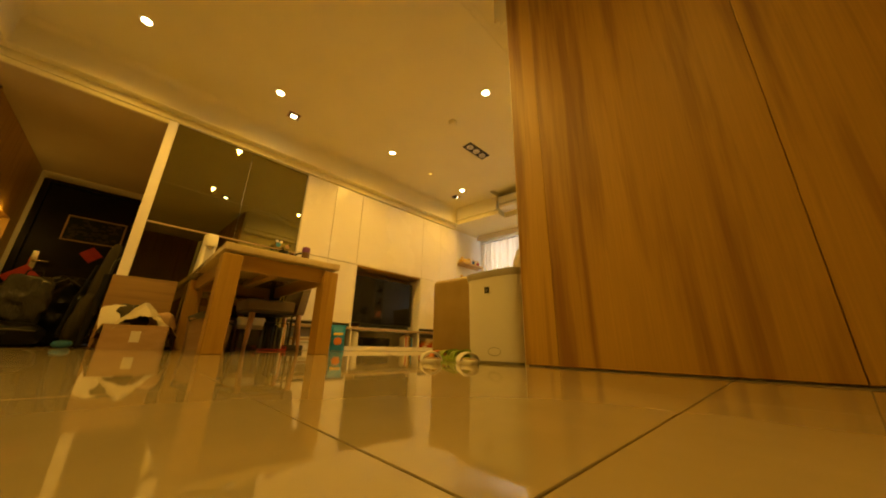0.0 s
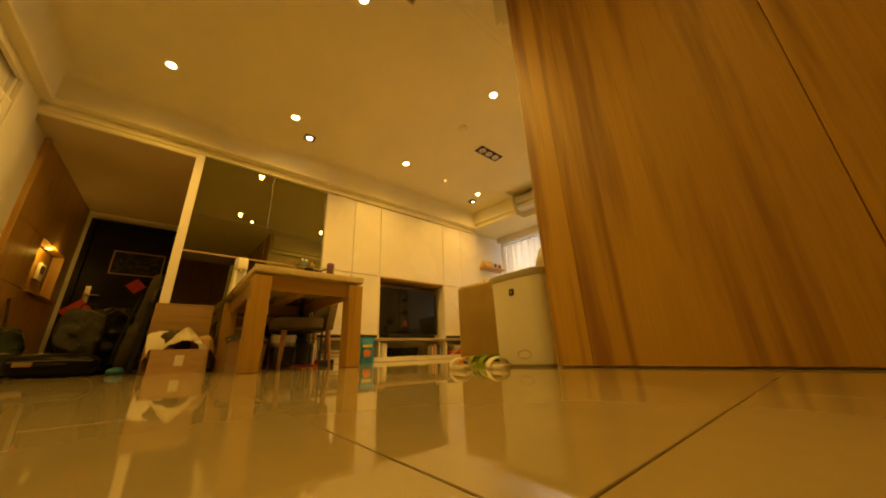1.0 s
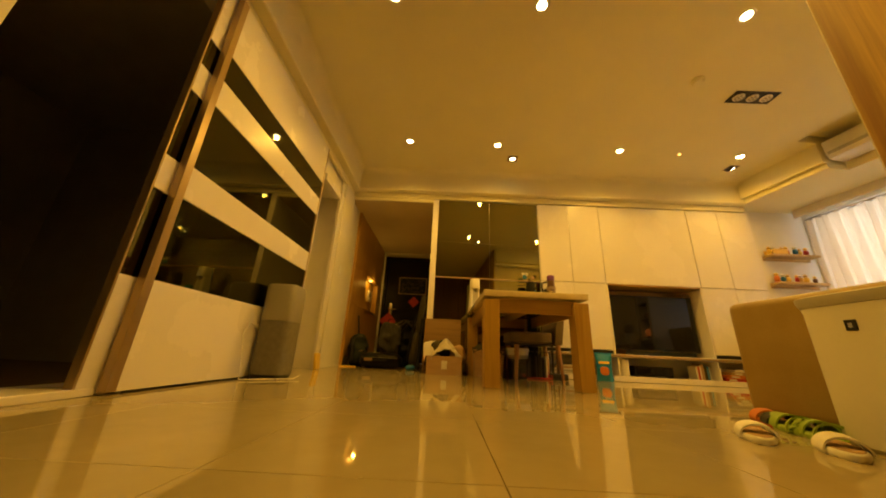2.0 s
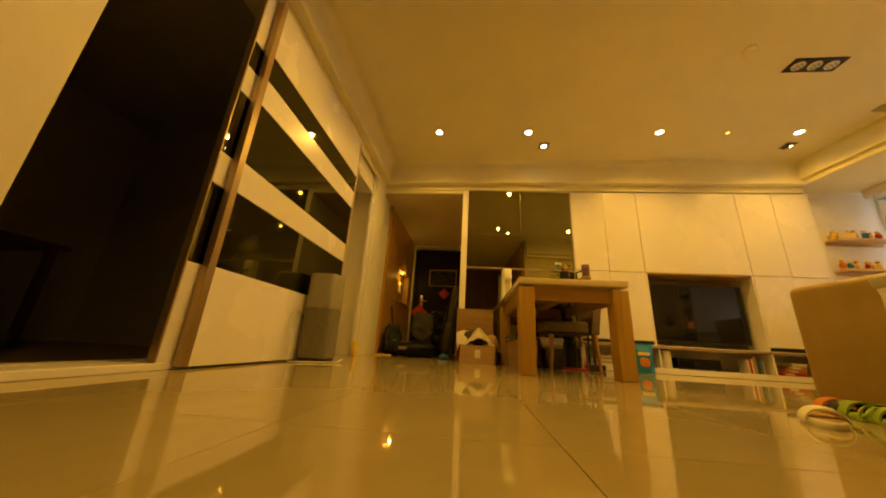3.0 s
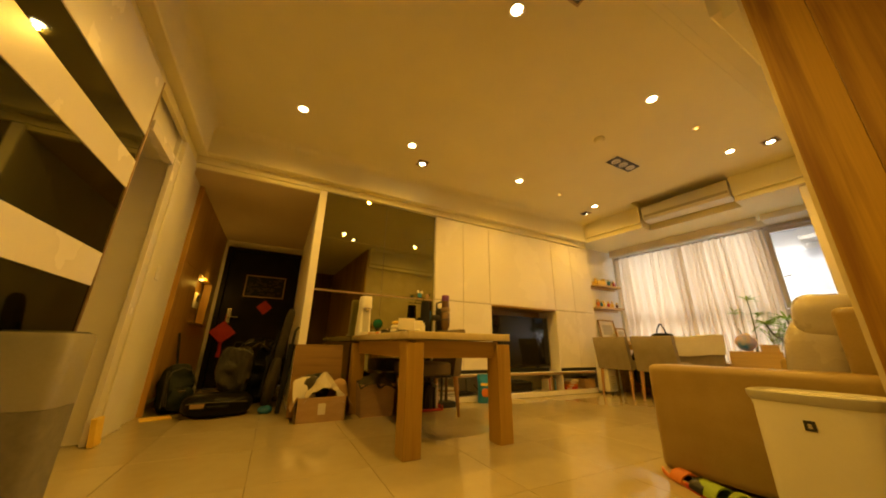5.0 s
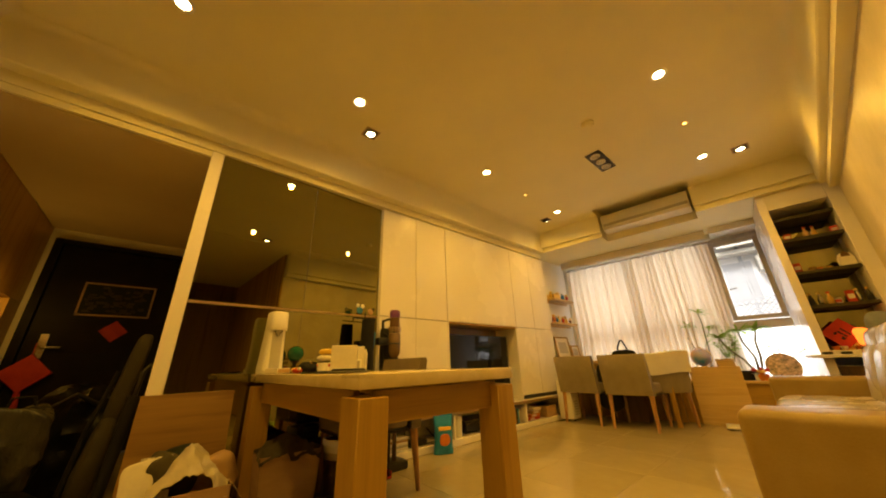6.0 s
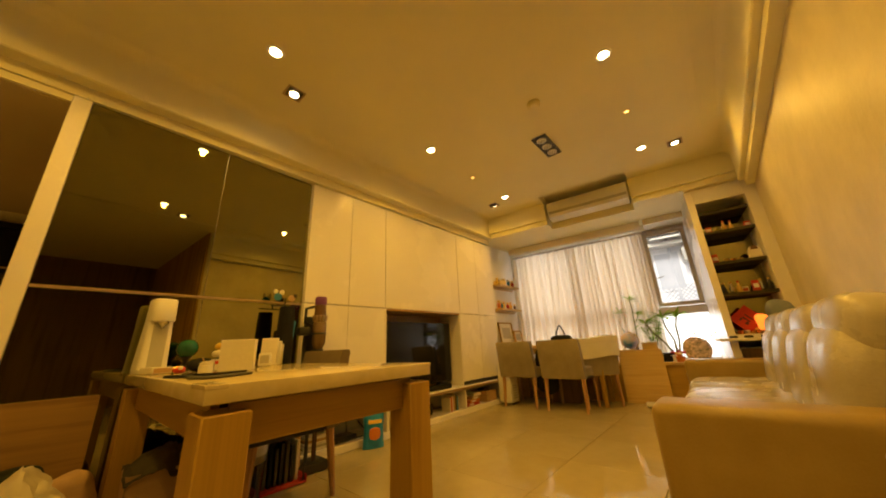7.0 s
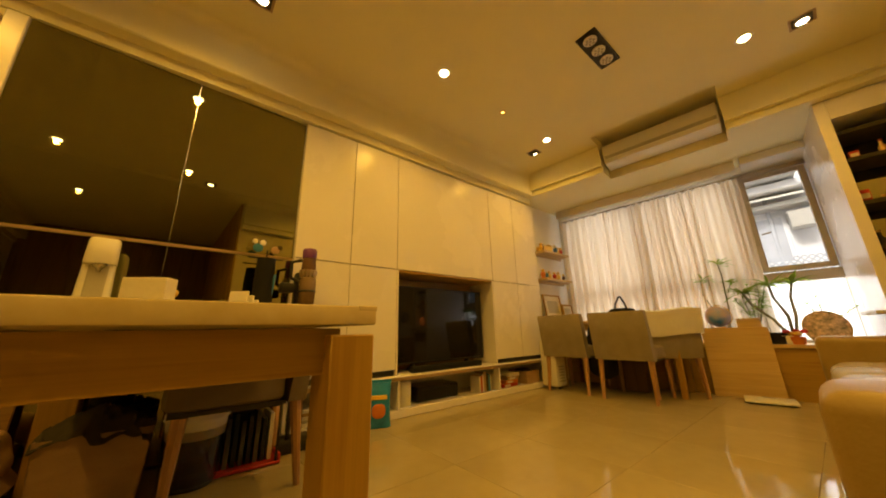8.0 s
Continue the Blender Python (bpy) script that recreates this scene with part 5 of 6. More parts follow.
part("body", box(0.05, 0.20, -0.03, 0.05, 0, 0.03, 0.002), PAPER, deck)
part("end_print", box(0.2005, 0.2015, -0.025, 0.045, 0.004, 0.026, 0), CARD, deck)

orb = thing("glass_ornament", "dark green glass ball on a black stand", "ornament", pose(-3.60, 0.605, TZ))
part("ball", shift(cushion(0.105, 0.105, 0.105, 2, 6), 0, 0, 0.12), surface("green_glass", (0.005, 0.05, 0.03), (0.01, 0.12, 0.06), 0.05, 4, bump=0.0), orb)
part("stand", lathe([(0.045, 0), (0.04, 0.012), (0.014, 0.03), (0.014, 0.055), (0.035, 0.075)], 16), BLACK, orb)
clutter = thing("black_pouch", "crumpled black pouch on the table", "pouch", pose(-3.42, 0.64, TZ))
part("body", shift(cushion(0.16, 0.12, 0.06, 2.6, 5, 0, 0.03, 2), 0, 0, 0.028), BLACKCLOTH, clutter)
part("zip", tube([(-0.06, 0.0, 0.055), (0.0, 0.01, 0.06), (0.06, 0.0, 0.052)], 0.004), GOLD, clutter)
candy = thing("candy_bag", "small red and gold sweet wrapper", "sweets", pose(-3.30, 0.53, TZ))
part("wrapper", shift(cushion(0.09, 0.045, 0.026, 2.5, 4, 0, 0.02, 8), 0, 0, 0.014), RED, candy)
for q in (-0.028, 0.0, 0.028):
    part("stripe", shift(cushion(0.009, 0.047, 0.03, 2.5, 3), q, 0, 0.016, 0, 0, 20), GOLD, candy)
part("twist", shift(cushion(0.03, 0.02, 0.012, 2.5, 3), 0.055, 0.0, 0.022, 0, -30), PAPER, candy)
tub = thing("snack_tub", "white and red plastic tub with a yellow packet on top", "tub", pose(-3.34, 0.72, TZ))
part("tub", lathe([(0.045, 0), (0.052, 0.05), (0.05, 0.055)], 20), PLASTIC, tub)
part("red_band", lathe([(0.0522, 0.03), (0.0535, 0.045), (0.0522, 0.047)], 20, cap=False), RED, tub)
part("packet", shift(cushion(0.15, 0.09, 0.04, 3, 5, 0, 0.015, 4), 0, 0, 0.083), PAPER, tub)
part("packet", shift(cushion(0.14, 0.08, 0.035, 3, 5, 0, 0.015, 6), 0.0, 0.01, 0.122, 0, 0, 8), YELLOW, tub)
cardbox = thing("tissue_box", "upright plain cream card box", "box", pose(-3.02, 0.70, TZ, 0, 0, 62))
part("body", box(-0.07, 0.07, -0.03, 0.03, 0, 0.14, 0.002), PAPER, cardbox)
part("flap", box(-0.068, 0.068, -0.0325, -0.0305, 0.05, 0.138, 0), PAPER, cardbox)
for x, y, h in ((-2.98, 0.57, 0.045), (-3.08, 0.60, 0.05)):
    c = thing("small_jar", "small white lidded jar on the table", "jar", pose(x, y, TZ), "small table jars")
    part("body", lathe([(0.022, 0), (0.026, 0.004), (0.026, h * 0.7), (0.022, h * 0.75)], 18), PLASTIC if h < 0.05 else GREYPL, c)
    part("lid", lathe([(0.024, h * 0.76), (0.024, h), (0, h + 0.001)], 18), PLASTIC, c)
phone = thing("phone", "dark phone lying on a flat case", "phone", pose(-2.58, 0.53, TZ, 0, 0, 30))
part("case", box(-0.05, 0.05, -0.085, 0.085, 0, 0.010, 0.004), GREYCLOTH, phone)
part("glass_face", box(-0.036, 0.036, -0.075, 0.075, 0.0102, 0.017, 0.004), SCREEN, phone)
tray2 = thing("tablet_case", "flat dark tablet in its cover", "tablet", pose(-2.76, 0.50, TZ, 0, 0, 25))
part("cover", box(-0.09, 0.09, -0.06, 0.06, 0, 0.009, 0.003), BLACK, tray2)
part("glass_face", box(-0.08, 0.08, -0.052, 0.052, 0.0092, 0.0105, 0.0), SCREEN, tray2)
clock = thing("desk_clock", "small white desk clock beside a dark box", "clock", pose(-3.38, 0.95, TZ, 0, 0, 60))
part("case", box(-0.035, 0.035, -0.012, 0.012, 0, 0.075, 0.008, 2), PLASTIC, clock)
part("face", box(-0.024, 0.024, -0.0145, -0.0125, 0.016, 0.062, 0), GREYPL, clock)
tbox = solo("dark_box", box(-0.09, 0.07, -0.04, 0.04, 0, 0.04, 0.003), DARKWOOD, "low dark wooden box on the table", "box", pose(-3.47, 0.90, TZ, 0, 0, 60))
for i, (x, y) in enumerate(((-3.52, 1.02), (-3.54, 1.05), (-3.58, 1.08))):
    solo("notebook", shift(box(-0.05, 0.05, -0.006, 0.006, 0, 0.17 - 0.02 * i, 0.002), rx=-4), PAPER if i != 1 else PLASTIC, "white notebook standing upright on the table", "notebook", pose(x, y, TZ, 0, 0, 55), "upright notebooks")

sleeve = thing("bottle_sleeve", "tall black umbrella stand with long rolled things", "stand", pose(-3.62, 1.15, 0))
part("tube", lathe([(0.06, 0), (0.062, 0.01), (0.055, 1.0), (0.05, 1.10), (0.045, 1.10)], 20), BLACKCLOTH, sleeve)
part("rod", tube([(0.02, 0.02, 0.6), (0.03, 0.05, 1.0)], 0.008), BLUE, sleeve)
vac = thing("cordless_vacuum", "cordless stick vacuum with purple filter on its dock", "vacuum cleaner", pose(-3.66, 1.40, 0))
part("wand", tube([(0.05, -0.035, 0.06), (0.05, -0.035, 0.80)], 0.012), BLACK, vac)
part("wand", tube([(0.05, 0.022, 0.06), (0.05, 0.022, 0.77)], 0.016), DARKWOOD, vac)
part("cyclone", lathe([(0.03, 0.80), (0.05, 0.84), (0.052, 0.98), (0.045, 1.0)], 20), surface("bronze_plastic", (0.16, 0.10, 0.05), (0.26, 0.18, 0.10), 0.25, 9, bump=0.0, metal=0.4), vac, at=Matrix.Translation((0.05, 0, 0)))
part("bin_base", lathe([(0.02, 0.765), (0.035, 0.78), (0.04, 0.799)], 20), BLACK, vac, at=Matrix.Translation((0.05, 0, 0)))
for q in range(12):
    a = q * math.pi / 6
    part("cyclone_cone", lathe([(0.006, 1.0), (0.015, 1.03), (0.013, 1.05)], 8), CHAMPAGNE, vac, at=Matrix.Translation((0.05 + 0.042 * math.cos(a), 0.042 * math.sin(a), 0)))
part("motor", lathe([(0.035, 1.0), (0.045, 1.05), (0.04, 1.13)], 20), DARKWOOD, vac, at=Matrix.Translation((0.05, 0, 0)))
part("filter", lathe([(0.043, 1.131), (0.045, 1.14), (0.045, 1.185), (0.038, 1.195)], 20), PURPLE, vac, "purple filter cap", at=Matrix.Translation((0.05, 0, 0)))
part("bin_ring", lathe([(0.053, 0.905), (0.056, 0.912), (0.053, 0.919)], 20, cap=False), BLACK, vac, "black ring round the bin", at=Matrix.Translation((0.05, 0, 0)))
part("grip", tube([(0.03, -0.04, 1.12), (0.02, -0.10, 1.10), (0.02, -0.10, 1.0), (0.03, -0.04, 0.97)], 0.012), BLACK, vac)
part("battery", box(-0.0, 0.07, -0.16, -0.08, 0.9, 0.96, 0.008, 2), BLACK, vac)
part("dock", box(-0.115, -0.04, -0.05, 0.05, 0.5, 1.05, 0.01, 2), BLACK, vac)
part("floor_head", box(-0.06, 0.12, -0.11, 0.11, 0.0, 0.06, 0.015, 2), BLACK, vac)
orn = thing("wall_ornament", "painted metal critter ornament on a thin hook", "ornament", pose(-3.70, 1.16, 1.115))
part("plate", boxes((-0.006, 0, -0.1, 0.1, 0.0, 0.008), (-0.006, 0, -0.004, 0.004, 0.008, 0.06), bevel=0), BLACK, orn)
for dy, dz, r, mt in ((-0.055, 0.07, 0.028, BLUE), (-0.03, 0.105, 0.018, PAPER), (-0.075, 0.11, 0.016, PAPER), (0.045, 0.065, 0.026, CARD), (0.07, 0.085, 0.016, OLIVE)):
    part("piece", shift(cushion(0.01, 2 * r, 2 * r, 2.3, 4), 0.0, dy, dz), mt, orn)
rack = thing("magazine_rack", "low red tray of upright magazines on the floor", "magazine rack", pose(-3.74, 1.0, 0))
part("tray", boxes((0, 0.30, 0, 0.30, 0.004, 0.018), (0, 0.30, 0, 0.012, 0.018, 0.05), (0, 0.30, 0.288, 0.30, 0.018, 0.05)), RED, rack)
part("end_frame", tube([(0.29, 0.02, 0.018), (0.29, 0.02, 0.28), (0.29, 0.28, 0.28), (0.29, 0.28, 0.018)], 0.006), BLACK, rack)
for q in range(8):
    yy = 0.02 + q * 0.032
    solo("magazine", box(0, 0.21, 0, 0.02, 0, 0.2 + 0.02 * (q % 3), 0.002), (BLACK, GREYCLOTH, DKGREEN, PVC, BLACK, GREYCLOTH, BLACK, PAPER)[q], "upright magazine in the floor rack", "magazine", pose(-3.70, 1.0 + yy, 0.0185, 0, 0, 0), "racked magazines")


# ---- boxes by the mirror ----
def carton(name, m, w, d, h, material, label, category="carton", flaps=True, taper=1.0):
    c = thing(name, label, category, m)
    t = 0.006
    bot = [(-w / 2, -d / 2), (w / 2, -d / 2), (w / 2, d / 2), (-w / 2, d / 2)]
    for a, b, nm in ((0, 1, "side"), (1, 2, "side"), (2, 3, "side"), (3, 0, "side")):
        p, q = Vector((*bot[a], 0)), Vector((*bot[b], 0))
        nrm = Vector((-(q - p).y, (q - p).x, 0)).normalized() * t
        up = Vector((0, 0, h))
        k = taper
        bm = loft([[p, q, q + nrm, p + nrm], [Vector((p.x * k, p.y * k, h)), Vector((q.x * k, q.y * k, h)), Vector((q.x * k, q.y * k, h)) + nrm, Vector((p.x * k, p.y * k, h)) + nrm]])
        part(nm, bm, material, c)
    part("bottom", box(-w / 2 + t, w / 2 - t, -d / 2 + t, d / 2 - t, 0.002, 0.008, 0), material, c)
    if flaps:
        part("flap", shift(box(-w / 2, w / 2, 0, 0.11, 0, 0.004, 0), 0, d / 2, h, -55), material, c)
        part("flap", shift(box(-w / 2, w / 2, -0.11, 0, 0, 0.004, 0), 0, -d / 2, h, 70), material, c)
        part("tape", box(w / 2 + 0.0005, w / 2 + 0.0015, -0.03, 0.03, h * 0.3, h * 0.75, 0), PAPER, c)
    return c


carton("cardboard_box", pose(-3.545, 0.125, 0), 0.26, 0.40, 0.19, CARD, "open brown cardboard box stuffed with papers and cloth")
PLASTICBAG = surface("thin_pale_bag", (0.42, 0.37, 0.28), (0.56, 0.50, 0.39), 0.4, 6, bump=0.5, fine=26, relief=0.008)
solo("plastic_bag", heaped_sheet(0.25, 0.33, 0.19, 0.05, 3, 0.02), PLASTICBAG, "crumpled pale plastic bag bulging out of the box", "bag", pose(-3.545, 0.145, 0.17), "packing in the box")
solo("paper_sheet", shift(crumple(0.012, 0.17, 0.22, 6, 12, 0.006, 8), 0, 0, 0.11), PAPER, "white paper sheet standing in the box", "paper", pose(-3.485, -0.005, 0.12, 8, -10, 0), "packing in the box")
solo("olive_pouch", crumple(0.12, 0.26, 0.16, 2.8, 12, 0.025, 12), OLIVE, "soft olive cloth pouch stuffed in the box", "pouch", pose(-3.58, 0.06, 0.24, -24, 0, 12), "packing in the box")
solo("folded_wad", crumple(0.10, 0.22, 0.18, 3.2, 12, 0.02, 17), CARD, "folded brown packing in the box", "packing", pose(-3.60, 0.24, 0.20, 12, 0, -8), "packing in the box")
solo("green_cap", shift(cushion(0.14, 0.19, 0.10, 2.4, 5, 0, 0.02), 0, 0, 0.05), DKGREEN, "dark green cap lying in the box", "cap", pose(-3.64, 0.10, 0.27))
for dy in (0.0, 0.07):
    solo("woven_strip", box(0, 0.004, 0, 0.05, 0, 0.32, 0), surface("checked_paper", (0.12, 0.10, 0.08), (0.75, 0.70, 0.60), 0.7, 60, bump=0.2), "patterned paper strip in the box", "paper", pose(-3.50, -0.06 + dy, 0.03, 0, -6, 0), "patterned strips")
carton("paper_bag", pose(-3.52, 0.61, 0, 0, 0, 0), 0.17, 0.30, 0.275, CARD, "brown paper carrier bag with grey cloth inside", "bag", flaps=False, taper=1.12)
solo("bundled_cloth", heaped_sheet(0.24, 0.34, 0.09, 0.06, 9, 0.04), OLIVE, "bundled olive cloth bulging from the bag", "cloth", pose(-3.52, 0.60, 0.25))
# Board wood darkened in colour for the weak light in this corner.
leanboard = solo("wooden_board", shift(box(0, 0.018, 0, 0.44, 0, 0.62, 0.003), ry=-8), timber("shaded_board_wood", (0.20, 0.105, 0.024), (0.25, 0.14, 0.034), (0.30, 0.175, 0.045), 1, 0.45, 16), "flat brown board leaning on the mirror wall, toned darker for low light", "board", pose(-3.68, -0.13, 0.003))
stool = thing("storage_bin", "dark bin under the dining table", "bin", pose(-3.46, 0.93, 0))
part("body", lathe([(0.09, 0), (0.10, 0.01), (0.12, 0.30), (0.115, 0.30), (0.095, 0.02)], 24), SMOKE, stool)
part("liner", lathe([(0.112, 0.20), (0.122, 0.302), (0.127, 0.28), (0.123, 0.31), (0.11, 0.30)], 24, cap=False), PLASTIC, stool)

# ---- hall things ----
pack = thing("backpack", "dark green backpack slumped on the hall floor", "backpack", pose(-4.38, -1.08, 0, 0, 0, 25))
part("body", shift(crumple(0.28, 0.23, 0.38, 3, 14, 0.022, 1), 0, 0, 0.205, 0, -10), DKGREEN, pack)
part("pocket", shift(crumple(0.08, 0.18, 0.19, 3, 10, 0.012, 2), 0.17, 0, 0.13), DKGREEN, pack)
part("piping", tube([(0.165, -0.115, 0.06), (0.15, -0.12, 0.22), (0.12, -0.08, 0.36), (0.11, 0.0, 0.39), (0.12, 0.08, 0.36), (0.15, 0.12, 0.22)], 0.004), GREYCLOTH, pack, "grey seam piping")
part("strap", tube([(0.08, -0.1, 0.36), (0.18, -0.12, 0.25), (0.2, -0.1, 0.08)], 0.014), BLACK, pack)
part("buckle", box(0.205, 0.22, -0.03, 0.03, 0.19, 0.205, 0.003), STEEL, pack)
duf = thing("duffel_case", "low black instrument case on the hall floor", "case", pose(-4.05, -0.68, 0, 0, 0, 4))
part("shell", shift(crumple(0.33, 0.50, 0.175, 3.4, 16, 0.016, 2), 0, 0, 0.096), NYLON, duf)
part("lid_seam", tube([(0.168, -0.22, 0.125), (0.176, -0.1, 0.13), (0.176, 0.1, 0.13), (0.168, 0.22, 0.125)], 0.005), GREYCLOTH, duf, "grey zip seam")
part("handle", tube([(0.172, -0.08, 0.10), (0.2, -0.06, 0.10), (0.2, 0.06, 0.10), (0.172, 0.08, 0.10)], 0.010), BLACKCLOTH, duf)
part("tag", box(0.1705, 0.175, -0.19, -0.09, 0.09, 0.13, 0.003), CHAMPAGNE, duf)
grey_bag = thing("carrier_bag", "shiny grey carrier bag standing on the case", "bag", pose(-4.22, -0.62, 0.19))
part("body", shift(crumple(0.14, 0.25, 0.40, 4, 16, 0.028, 9), 0, 0, 0.18, 0, 8), PVC, grey_bag)
part("handle", tube([(0, -0.06, 0.34), (0, -0.04, 0.44), (0, 0.04, 0.44), (0, 0.06, 0.34)], 0.007), BLACKCLOTH, grey_bag)
guitar = thing("guitar_bag", "olive padded guitar bag leaning on the hall wall", "guitar bag", pose(-4.28, -0.33, 0.002, -7, 0, 0))
part("body", shift(cushion(0.30, 0.12, 0.5, 2.6, 7, 0, 0.01), 0, 0.02, 0.25), OLIVE, guitar)
part("neck", shift(cushion(0.13, 0.09, 0.56, 4, 6), 0, 0.02, 0.72), OLIVE, guitar)
part("strap", tube([(0.1, -0.05, 0.1), (0.06, -0.06, 0.4), (0.03, -0.04, 0.75)], 0.012), BLACKCLOTH, guitar)
black_heap = thing("black_bag", "soft black bag heaped by the door", "bag", pose(-4.75, -0.45, 0))
part("body", shift(crumple(0.46, 0.42, 0.62, 2.5, 14, 0.05, 4), 0, 0, 0.32), NYLON, black_heap)
part("handle", tube([(0.2, -0.1, 0.55), (0.28, 0, 0.62), (0.2, 0.1, 0.55)], 0.014), BLACK, black_heap)
umb = thing("umbrella", "folded black umbrella leaning beside the board", "umbrella", pose(-3.83, -0.2, 0.0, -4, 0, 0))
part("canopy", tube([(0, 0, 0.02), (0, 0, 0.3), (0, 0, 0.62)], 0.02, 10, 1.6), BLACKCLOTH, umb)
part("grip", tube([(0, 0, 0.62), (0, 0, 0.74), (0, 0.02, 0.78), (0, 0.05, 0.77)], 0.011), BLACK, umb)
solo("blue_slipper_bag", shift(cushion(0.16, 0.12, 0.06, 2.6, 5, 0, 0.02), 0, 0, 0.03), BLUE, "small blue bag on the hall floor", "bag", pose(-4.02, -0.30, 0))
solo("yellow_packet", shift(box(-0.06, 0.06, -0.1, 0.1, 0, 0.012, 0.002), rx=0), YELLOW, "flat yellow packet on the hall floor", "packet", pose(-4.05, -1.10, 0.001, 0, 0, 20))
solo("document_box", shift(box(-0.05, 0.05, -0.015, 0.015, 0, 0.16, 0.002), rx=6), YELLOW, "small yellow carton leaning on the pilaster", "carton", pose(-3.30, -1.205, 0.001))
broom = thing("hand_broom", "small broom leaning against the hall cupboard", "broom", pose(-4.7, -1.12, 0.0, 8, 0, 0))
part("handle", tube([(0, 0, 0.16), (0, 0, 0.72)], 0.011), BLACK, broom)
part("bristle_head", box(-0.1, 0.1, -0.02, 0.02, 0.005, 0.16, 0.008), GREYPL, broom)

# ---- tall air purifier ----
tower = thing("tower_purifier", "tall grey and white air purifier beside the sliding doors", "air purifier", pose(-2.17, -1.085, 0, 0, 0, 0))
part("base", loft([oval(0, 0, 0.10, 0.104, 0.012, 32, 5), oval(0, 0, 0.104, 0.108, 0.03, 32, 5)]), BLACK, tower)
part("lower_shell", loft([oval(0, 0, 0.108, 0.112, 0.031, 32, 5), oval(0, 0, 0.108, 0.112, 0.385, 32, 5)]), GREYMESH, tower, "grey perforated lower half")
part("upper_shell", loft([oval(0, 0, 0.109, 0.113, 0.387, 32, 5), oval(0, 0, 0.109, 0.113, 0.63, 32, 5), oval(0, 0, 0.102, 0.106, 0.645, 32, 5)]), surface("taupe_plastic", (0.27, 0.25, 0.20), (0.32, 0.30, 0.245), 0.4, 5), tower)
part("top_grille", loft([oval(0, 0, 0.096, 0.100, 0.6455, 32, 5), oval(0, 0, 0.085, 0.09, 0.652, 32, 5)]), BLACK, tower)
for x in (-0.08, 0.08):
    part("foot", box(x - 0.015, x + 0.015, -0.09, 0.09, 0.0, 0.0115, 0.002), BLACK, tower)
part("power_cord", tube([(0.06, -0.13, 0.34), (0.17, -0.125, 0.36), (0.235, -0.11, 0.28), (0.215, -0.09, 0.12), (0.24, -0.07, 0.008), (0.12, 0.05, 0.007), (0.02, 0.17, 0.007), (-0.1, 0.16, 0.02)], 0.005), PLASTIC, tower, "white power cord")
part("plug", box(0.04, 0.075, -0.152, -0.12, 0.325, 0.355, 0.004), PLASTIC, tower)

# ---- sofa ----
sofa = thing("sofa", "cream leather sofa with channelled back and headrests", "sofa", pose(-1.53, 1.615, 0, 0, 0, 2))
# Same leather for the cushions, with the window's grey sheen in its colour.
WR = surface("daylit_creased_leather", (0.37, 0.335, 0.295), (0.46, 0.42, 0.375), 0.27, 5, bump=0.22, fine=110, spec=0.6)


def gathers(bm, depth, seed, along=(0, 1)):
    """Creases that gather in the upholstery towards the seams."""
    zs = [v.co.z for v in bm.verts]
    top, low = max(zs), min(zs)
    for v in bm.verts:
        f = abs(2 * (v.co.z - low) / (top - low) - 1)
        w = v.co.y * along[1] + v.co.x * along[0]
        n = noise.noise(Vector((w * 16, v.co.z * 4, seed))) + 0.5 * noise.noise(Vector((w * 34, v.co.z * 8, seed + 4)))
        v.co.x += depth * n * (0.15 + 0.85 * f * f) * (v.co.x < 0.03)
    return bm


def seat_creases(bm, seed):
    """Shallow pulled creases on the top, deeper towards the backrest."""
    for v in bm.verts:
        if v.co.z > 0.03:
            n = noise.noise(Vector((v.co.y * 20 + v.co.x * 5, v.co.x * 6, seed + 31)))
            v.co.z += 0.006 * n * (0.4 + 0.6 * max(0.0, min(1.0, v.co.x / 0.3 + 0.3)))
    return bm


part("base", box(0.05, 0.78, 0.20, 2.17, 0.03, 0.22, 0.02, 3), SHADED_LEATHER, sofa)
part("arm", box(0.0, 0.835, 0.0, 0.215, 0.02, 0.54, 0.036, 5), SHADED_LEATHER, sofa)
part("arm", box(0.0, 0.835, 2.15, 2.365, 0.02, 0.562, 0.036, 5), SHADED_LEATHER, sofa)
part("back_frame", box(0.735, 0.84, 0.10, 2.27, 0.20, 0.80, 0.03, 4), SHADED_LEATHER, sofa)
for i in range(3):
    yc = 0.2165 + 0.3225 + 0.645 * i
    part("seat_cushion", shift(seat_creases(cushion(0.66, 0.641, 0.22, 5, 24, 0.012, 0.008, i), i), 0.355, yc, 0.335), WR, sofa)
for i in range(4):
    yc = 0.2165 + 0.242 + 0.484 * i
    part("back_cushion", shift(gathers(cushion(0.26, 0.488, 0.47, 3.8, 20, 0, 0.006, i + 3), 0.006, i), 0.635, yc, 0.555, 0, 9), WR, sofa)
    part("headrest", shift(gathers(cushion(0.235, 0.486, 0.255, 3.4, 20, 0, 0.005, i + 9), 0.004, i + 20), 0.685, yc, 0.762, 0, 7), WR, sofa)
for x in (0.08, 0.74):
    for y in (0.06, 2.28):
        part("foot", lathe([(0.022, 0), (0.026, 0.02)], 12), BLACK, sofa, at=Matrix.Translation((x, y, 0)))

